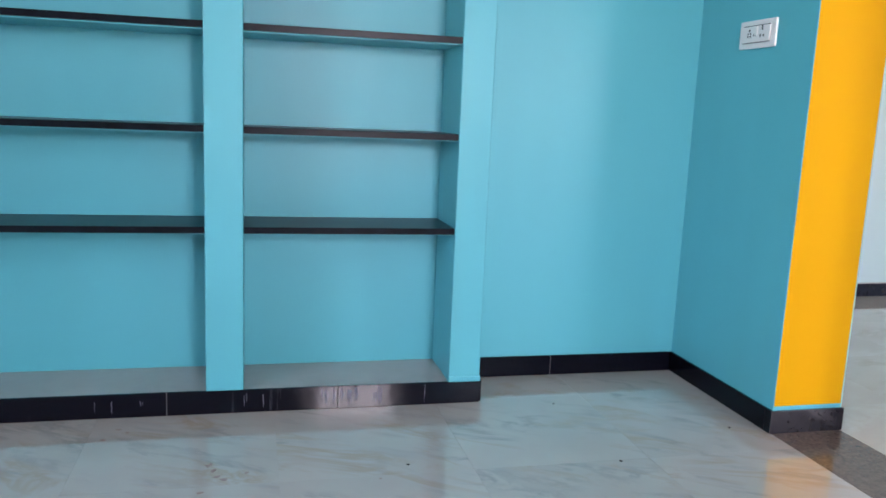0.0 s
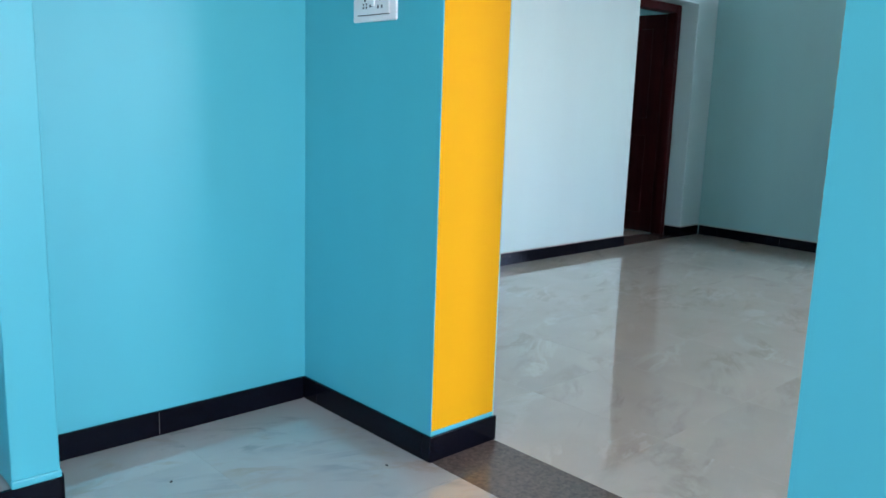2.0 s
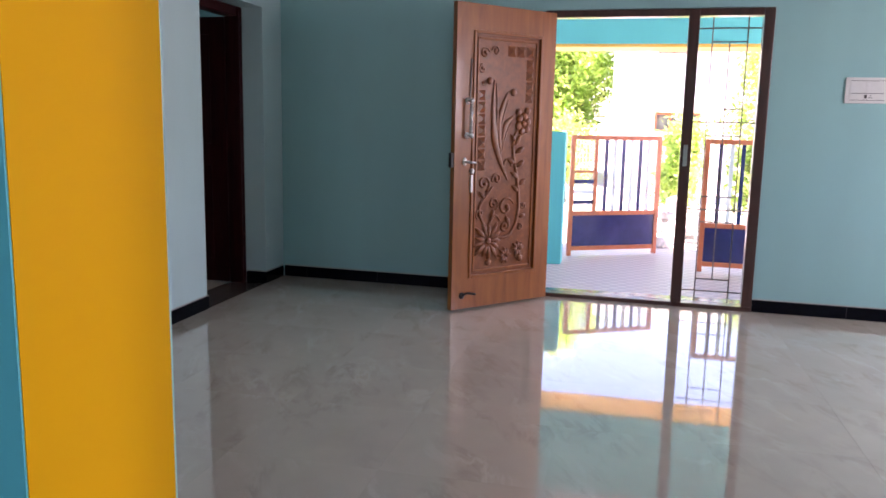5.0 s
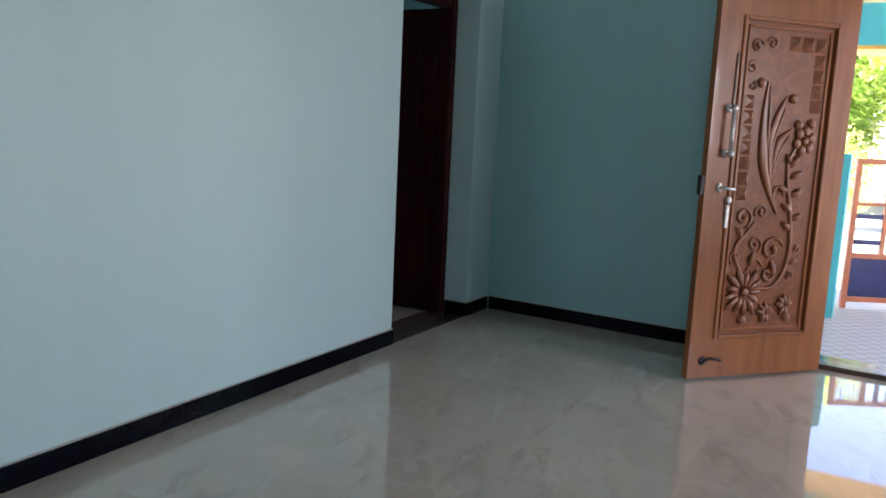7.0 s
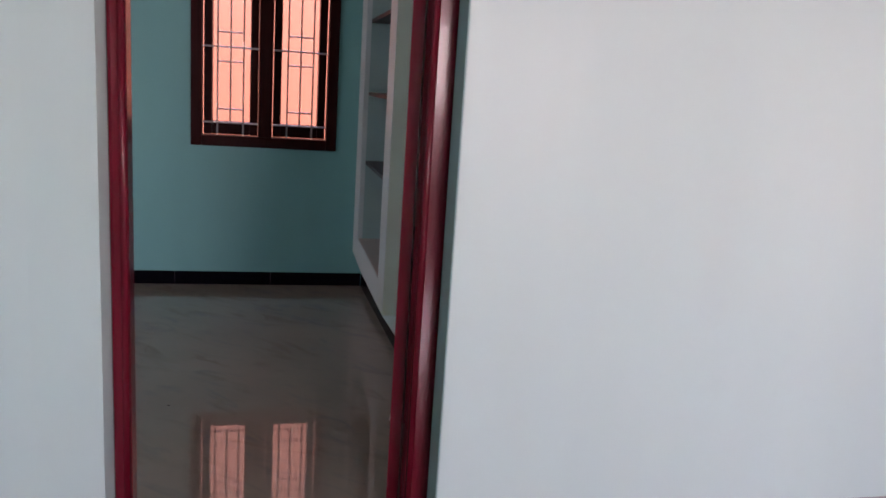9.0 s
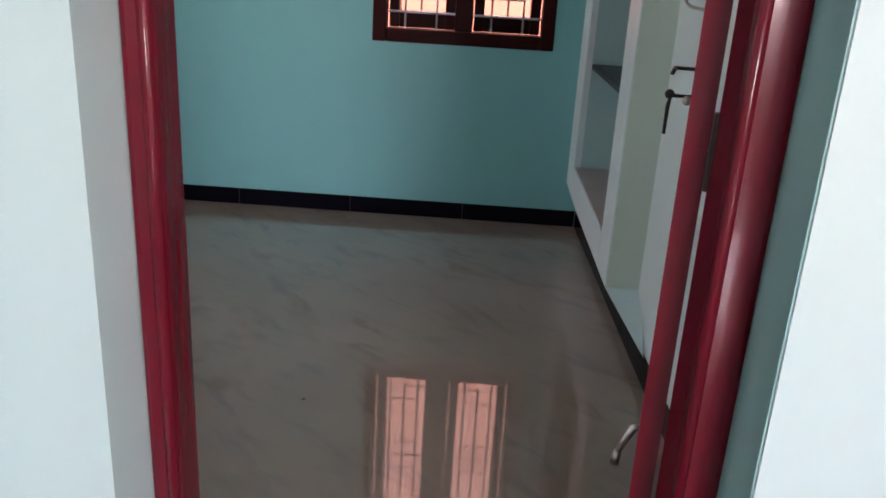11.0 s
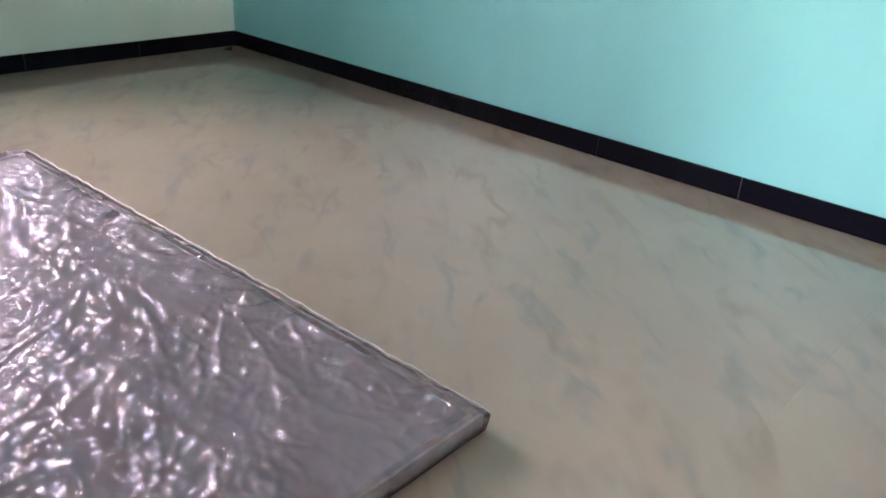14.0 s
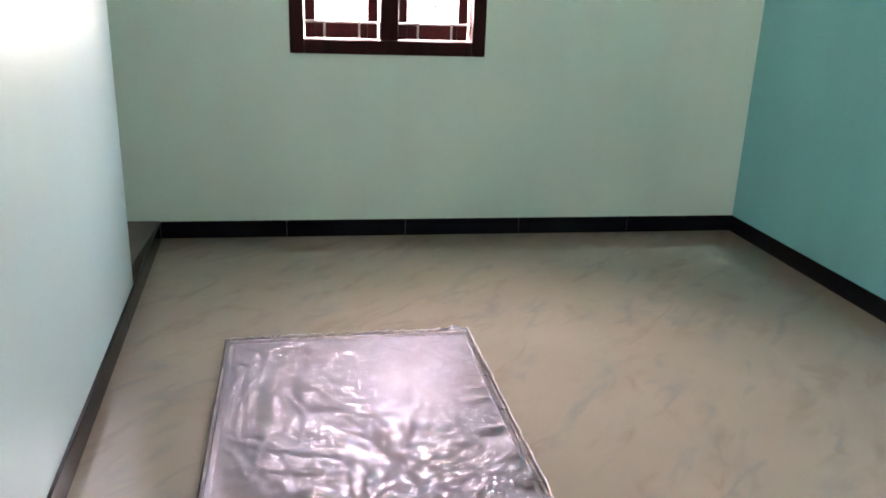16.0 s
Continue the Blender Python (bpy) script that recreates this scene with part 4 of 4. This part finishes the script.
def tree(name, m, height, spread, count, mat, label, size=0.09, base=0.35, seed=1):
    rnd = random.Random(seed)
    t = root(name, m, label, "tree")
    bm = bmesh.new()
    tips = []
    tube(bm, bezier([(0, 0, 0), (0.06 * spread, 0.03, height * 0.25), (-0.04 * spread, 0.05, height * 0.5), (0.05, 0, height * 0.8)]), [0.07 * (1 - 0.03 * k) for k in range(25)], 8)
    for k in range(11):
        a, z = k * 2.4 + rnd.random(), height * (0.2 + 0.055 * k)
        r = spread * (0.55 + 0.45 * rnd.random()) * (1.1 - 0.05 * k)
        end = Vector((r * math.cos(a), r * math.sin(a), z + height * 0.18 * rnd.random()))
        tube(bm, bezier([(0, 0, z), (end.x * 0.5, end.y * 0.5, z + 0.12 * height * rnd.random()), end]), [0.03 * (1 - 0.045 * q) for q in range(17)], 6)
        tips += [end, Vector((end.x * 0.6, end.y * 0.6, z + 0.08)), Vector((end.x * 0.25, end.y * 0.25, z + 0.15))]
    smooth(part("trunk", bm, BARK, t))
    verts, faces = [], []
    for k in range(count):
        c = rnd.choice(tips) + Vector((rnd.gauss(0, 0.16 * spread), rnd.gauss(0, 0.16 * spread), rnd.gauss(0, 0.07 * height)))
        if c.z < base * height * 0.3:
            continue
        q = Euler((rnd.uniform(-1, 1), rnd.uniform(-1, 1), rnd.uniform(0, 6.3))).to_matrix()
        s = size * rnd.uniform(0.6, 1.3)
        i = len(verts)
        for p in ((-1, 0, 0), (0, -0.4, 0.08), (1, 0, -0.1), (0, 0.4, 0.08)):
            verts.append(c + q @ (Vector(p) * s))
        faces += [(i, i + 1, i + 2), (i, i + 2, i + 3)]
    me = bpy.data.meshes.new("crown")
    me.from_pydata([tuple(v) for v in verts], [], faces)
    me.materials.append(mat)
    ob = new("crown", me)
    ob.parent = t
    return t


tree("tree", pose(24.6, 3.7, -0.3), 6.2, 1.6, 20000, LEAF_SUNLIT, "leafy green tree beside the white house", 0.10, 0.2, seed=3)
tree("tree", pose(27.5, 5.4, -0.3), 6.8, 2.2, 16000, LEAF_SUNLIT, "tall green tree beyond the white house", 0.14, 0.1, seed=13)
tree("shrub", pose(14.2, 0.98, -0.3), 1.85, 0.5, 6000, LEAF_SUNLIT, "bushy green shrub behind the gate", 0.05, 0.1, seed=5)
tree("shrub", pose(17.6, 3.05, -0.3), 1.9, 0.7, 2600, LEAF_SUNLIT, "low green bush by the house corner", 0.06, 0.1, seed=15)
tree("tree", pose(18.8, -1.15, -0.3), 4.4, 1.0, 7000, LEAF_SUNLIT, "slender green tree behind the gate", 0.075, 0.2, seed=8)
tree("shrub", pose(14.6, -0.2, -0.3), 1.7, 0.6, 3000, LEAF, "dark green shrub behind the gate", 0.055, 0.1, seed=9)

rnd = random.Random(4)
bm = bmesh.new()
for k in range(60):
    a, r = rnd.uniform(0, 6.28), 1.1 * math.sqrt(rnd.random())
    z = -0.3 + 0.55 * (1 - r / 1.1) * rnd.random()
    s = rnd.uniform(0.06, 0.16)
    vs = bmesh.ops.create_icosphere(bm, subdivisions=1, radius=s)["verts"]
    for v in vs:
        v.co = v.co * rnd.uniform(0.75, 1.15) + Vector((12.9 + r * math.cos(a) * 0.8, 1.15 + r * math.sin(a), z + s * 0.5))
thing("rubble_pile", bm, RUBBLE, "heap of pale broken stones on the ground", "rubble", kind="stuff")
thing("neighbour_wall", boxes((-3, 9.5, -0.3, 7, 9.7, 4.2)), SALMON, "salmon painted wall of the house next door", "wall", kind="structure")
thing("compound_wall", boxes((-5.2, 2.0, -0.3, -5.0, 9.4, 2.6)), OUT_WHITE, "white compound wall outside the bedroom", "wall", kind="structure")

# ---- specks on the floors ----
for i, (x, y) in enumerate(((2.70, 5.728), (1.26, 2.846), (1.843, 2.522), (1.293, 2.305), (0.579, 2.379), (3.50, 1.85))):
    bm = bmesh.new()
    ball(bm, (0, 0, 0), 0.0055, 1.3, 0.8, 0.45, 6)
    thing("debris", bm, DEBRIS, "tiny dry brown speck lying on the tiles", "debris", m=pose(x, y, 0.004, 0, 0, 40 * i))


# ---- dried paint, drips and painted skirting glints ----
PAINT_DRIP = grained("dried_pink_brown_paint", (0.20, 0.115, 0.095), (0.30, 0.19, 0.165), 60, 0.6)
RESIDUE_GLINT = grained("whitish_residue_and_glint", (0.06, 0.06, 0.08), (0.22, 0.22, 0.28), 90, 0.45)


def paint_drip(x, y, r, stretch, turn, seed):
    """A flat dried blob with an uneven rim and a low crown."""
    rnd = random.Random(seed)
    bm = bmesh.new()
    ring = [bm.verts.new((r * stretch * q * math.cos(a), r * q * math.sin(a), 0.0)) for a, q in ((k * 0.449, rnd.uniform(0.55, 1.15)) for k in range(14))]
    crown = [bm.verts.new((v.co.x * 0.7, v.co.y * 0.7, 0.0008)) for v in ring]
    for k in range(14):
        bm.faces.new((ring[k], ring[(k + 1) % 14], crown[(k + 1) % 14], crown[k]))
    bm.faces.new(crown)
    bm.faces.new(ring[::-1])
    thing("paint_drip", bm, PAINT_DRIP, "dried pinkish brown paint drip on the floor tiles", "paint drip", "paint drips by the shelf", m=pose(x, y, 0.0004, 0, 0, turn))


for i, (x, y, r, q, a) in enumerate(((-0.045, 2.47, 0.010, 1.8, 60), (-0.030, 2.43, 0.008, 2.2, 70), (-0.016, 2.385, 0.009, 1.9, 40), (0.003, 2.362, 0.011, 1.3, 20), (0.07, 2.40, 0.008, 1.3, 0),
                                     (-0.062, 2.285, 0.009, 1.5, 15), (-0.365, 2.80, 0.007, 1.4, 0), (-0.402, 2.715, 0.010, 1.3, 30), (-0.33, 2.77, 0.006, 1.2, 80), (0.477, 2.30, 0.005, 1.4, 50))):
    paint_drip(x, y, r, q, a, 40 + i)


# ---- skirting tiles ----
PITCH, SK = 0.62, 0.088
sk_mesh = {}


def skirting(base, x0, y0, x1, y1, nx, ny, first=0.0, m=None, mat=GRANITE):
    """A run of black skirting tiles along a wall face, standing off by the normal (nx, ny)."""
    d = Vector((x1 - x0, y1 - y0, 0))
    n = d.length
    d.normalize()
    cuts = [0.0]
    p = first if first > 0.02 else PITCH
    while p < n - 0.02:
        cuts.append(p)
        p += PITCH
    cuts.append(n)
    turn = math.atan2(d.y, d.x)
    side = 1 if (-d.y * nx + d.x * ny) > 0 else -1
    y = (0.0, 0.007) if side > 0 else (-0.007, 0.0)
    bed = part("grout_bed", boxes((0.002, y[0], 0.0, n - 0.002, y[1], SK - 0.003)), DARK_GROUT if base is base_b or base is base_h else MID_GROUT, base, "narrow grout joint")
    q = Matrix.Translation((x0, y0, 0.001)) @ Matrix.Rotation(turn, 4, "Z")
    bed.matrix_basis = (m @ q) if m is not None else q
    if base is base_h:
        lip = part("plaster_edge", boxes((0.002, min(0, 0.006 * side), SK + 0.001, n - 0.002, max(0, 0.006 * side), SK + 0.007)), GROUT, base, "pale line of filler")
        lip.matrix_basis = bed.matrix_basis
    for a, b in zip(cuts, cuts[1:]):
        ln = round(b - a - 0.003, 3)
        key = (ln, side, mat.name)
        if key not in sk_mesh:
            y = (0.0, 0.011) if side > 0 else (-0.011, 0.0)
            sk_mesh[key] = mesh_of("skirting_tile", boxes((0, y[0], 0, ln, y[1], SK), bevel=0.0012), mat)
        ob = new("skirting_tile", sk_mesh[key])
        ob.parent = base
        q = Matrix.Translation((x0 + d.x * (a + 0.001), y0 + d.y * (a + 0.001), 0.001)) @ Matrix.Rotation(turn, 4, "Z")
        ob.matrix_basis = (m @ q) if m is not None else q


base_b = root("baseboard_bedroom", Matrix.Identity(4), "glossy black granite skirting tiles", "skirting", kind="structure")
base_h = root("baseboard_hall", Matrix.Identity(4), "glossy black granite skirting tiles", "skirting", kind="structure")
base_a = root("baseboard_dining", Matrix.Identity(4), "glossy black granite skirting tiles", "skirting", kind="structure")
skirting(base_a, 0.966, 2.918, -2.5, 2.918, 0, -1, 0.562, None, GRANITE_STREAKED)
# drips whose pale colour also stands in for the window's reflection
rnd = random.Random(21)
bm = bmesh.new()
for x0, x1, n in ((0.335, 0.478, 16), (0.538, 0.585, 7), (-0.02, 0.16, 3), (-0.46, -0.24, 4), (0.70, 0.86, 2)):
    for k in range(n):
        x, w = rnd.uniform(x0, x1), rnd.uniform(0.0015, 0.0055) if x0 > 0.3 and x1 < 0.6 else rnd.uniform(0.0008, 0.002)
        z1, z0 = rnd.uniform(0.055, 0.084), rnd.uniform(0.008, 0.045)
        line = [(x + rnd.uniform(-0.002, 0.002), 2.9068, z1 + (z0 - z1) * q / 4) for q in range(5)]
        tube(bm, line, [w, w * 0.8, w * 0.9, w * 0.6, w * 0.25], 6, 0.04)
part("residue_and_glint", bm, RESIDUE_GLINT, base_a, "whitish dried drips with a painted window reflection")
skirting(base_a, 0.966, 2.918, 0.966, 3.21, 1, 0)
skirting(base_a, 0.978, 3.21, 1.963, 3.21, 0, -1, 0.40)
skirting(base_a, 1.975, 3.21, 1.975, 2.45, -1, 0, 0.10)
skirting(base_a, 1.964, 2.46, 2.28, 2.46, 0, -1)
skirting(base_a, 1.975, 1.29, 1.975, -2.2, -1, 0)
skirting(base_a, 1.964, 1.30, 2.28, 1.30, 0, 1)
skirting(base_h, 6.10, Y0, 3.61, Y0, 0, -1, 0.63)
skirting(base_h, 6.10, Y0 - 0.011, 6.10, 4.74, 1, 0)
skirting(base_h, 3.62, Y0 - 0.011, 3.62, 4.70, -1, 0)
skirting(base_h, 2.285, Y0, 2.67, Y0, 0, -1)
skirting(base_h, 2.67, Y0 - 0.011, 2.67, 4.70, 1, 0)
skirting(base_h, 7.02, Y0 - 0.011, 7.02, 4.74, -1, 0)
skirting(base_h, 7.02, Y0, 7.335, Y0, 0, -1)
skirting(base_h, 2.273, 2.47, 2.273, 4.56, 1, 0)
skirting(base_h, 2.273, -2.2, 2.273, 1.29, 1, 0)
skirting(base_h, 0, 0.06, 0, E1, -1, 0, 0.2, ME)
skirting(base_h, 0, E0, 0, -6.6, -1, 0, 0.62, ME)
skirting(base_b, 3.73, 7.79, -1.366, 7.79, 0, -1, 0.614)
skirting(base_b, -1.378, 4.67, -1.378, 7.79, 1, 0, 0.63)
skirting(base_b, 0.0, 0.0, 3.93, 0.0, 0, 1, 0.5, MS)
skirting(base_b, 3.742, 4.85, 3.742, 7.78, -1, 0, 0.3, MB)


# ---- floor tiles ----
fl_mesh = {}


def tiled_floor(name, label, mat, x0, y0, x1, y1, ox, oy, gap=0.0003):
    fl = thing(name, boxes((x0, y0, -0.09, x1, y1, -0.0012)), mat, label, "floor", kind="structure")
    xs = [x0] + [ox + PITCH * k for k in range(-20, 20) if x0 + 0.01 < ox + PITCH * k < x1 - 0.01] + [x1]
    ys = [y0] + [oy + PITCH * k for k in range(-20, 20) if y0 + 0.01 < oy + PITCH * k < y1 - 0.01] + [y1]
    for a, b in zip(xs, xs[1:]):
        for c, d in zip(ys, ys[1:]):
            key = (round(b - a, 3), round(d - c, 3), mat.name)
            if key not in fl_mesh:
                fl_mesh[key] = mesh_of("floor_tile", boxes((gap, gap, -0.0012, key[0] - gap, key[1] - gap, 0.0)), mat)
            ob = new("floor_tile", fl_mesh[key])
            ob.parent = fl
            ob.location = (a, c, 0)


tiled_floor("floor_dining", "polished grey marbled vitrified floor tiles", TILE_A, -2.5, -2.2, 1.975, 3.21, 1.408, 2.322)
tiled_floor("floor_hall", "polished beige marbled vitrified floor tiles", TILE_HALL, 2.27, -2.2, 7.36, Y0, 2.75, 3.303)
tiled_floor("floor_bedroom", "polished cream marbled vitrified floor tiles", TILE_BED_DIM, -1.378, 4.60, 3.86, 7.79, 0.03, 5.30, 0.00015)
tiled_floor("floor_back_room", "beige floor tiles of the dim back room", TILE_HALL, 5.4, Y1 + 0.075, 7.8, 7.2, 5.8, 5.4)
thing("floor_patch", boxes((1.975, 2.46, -0.09, 2.27, 2.47, -0.001)), TILE_BED_DIM, "strip of floor under the door wall", "floor", kind="structure")
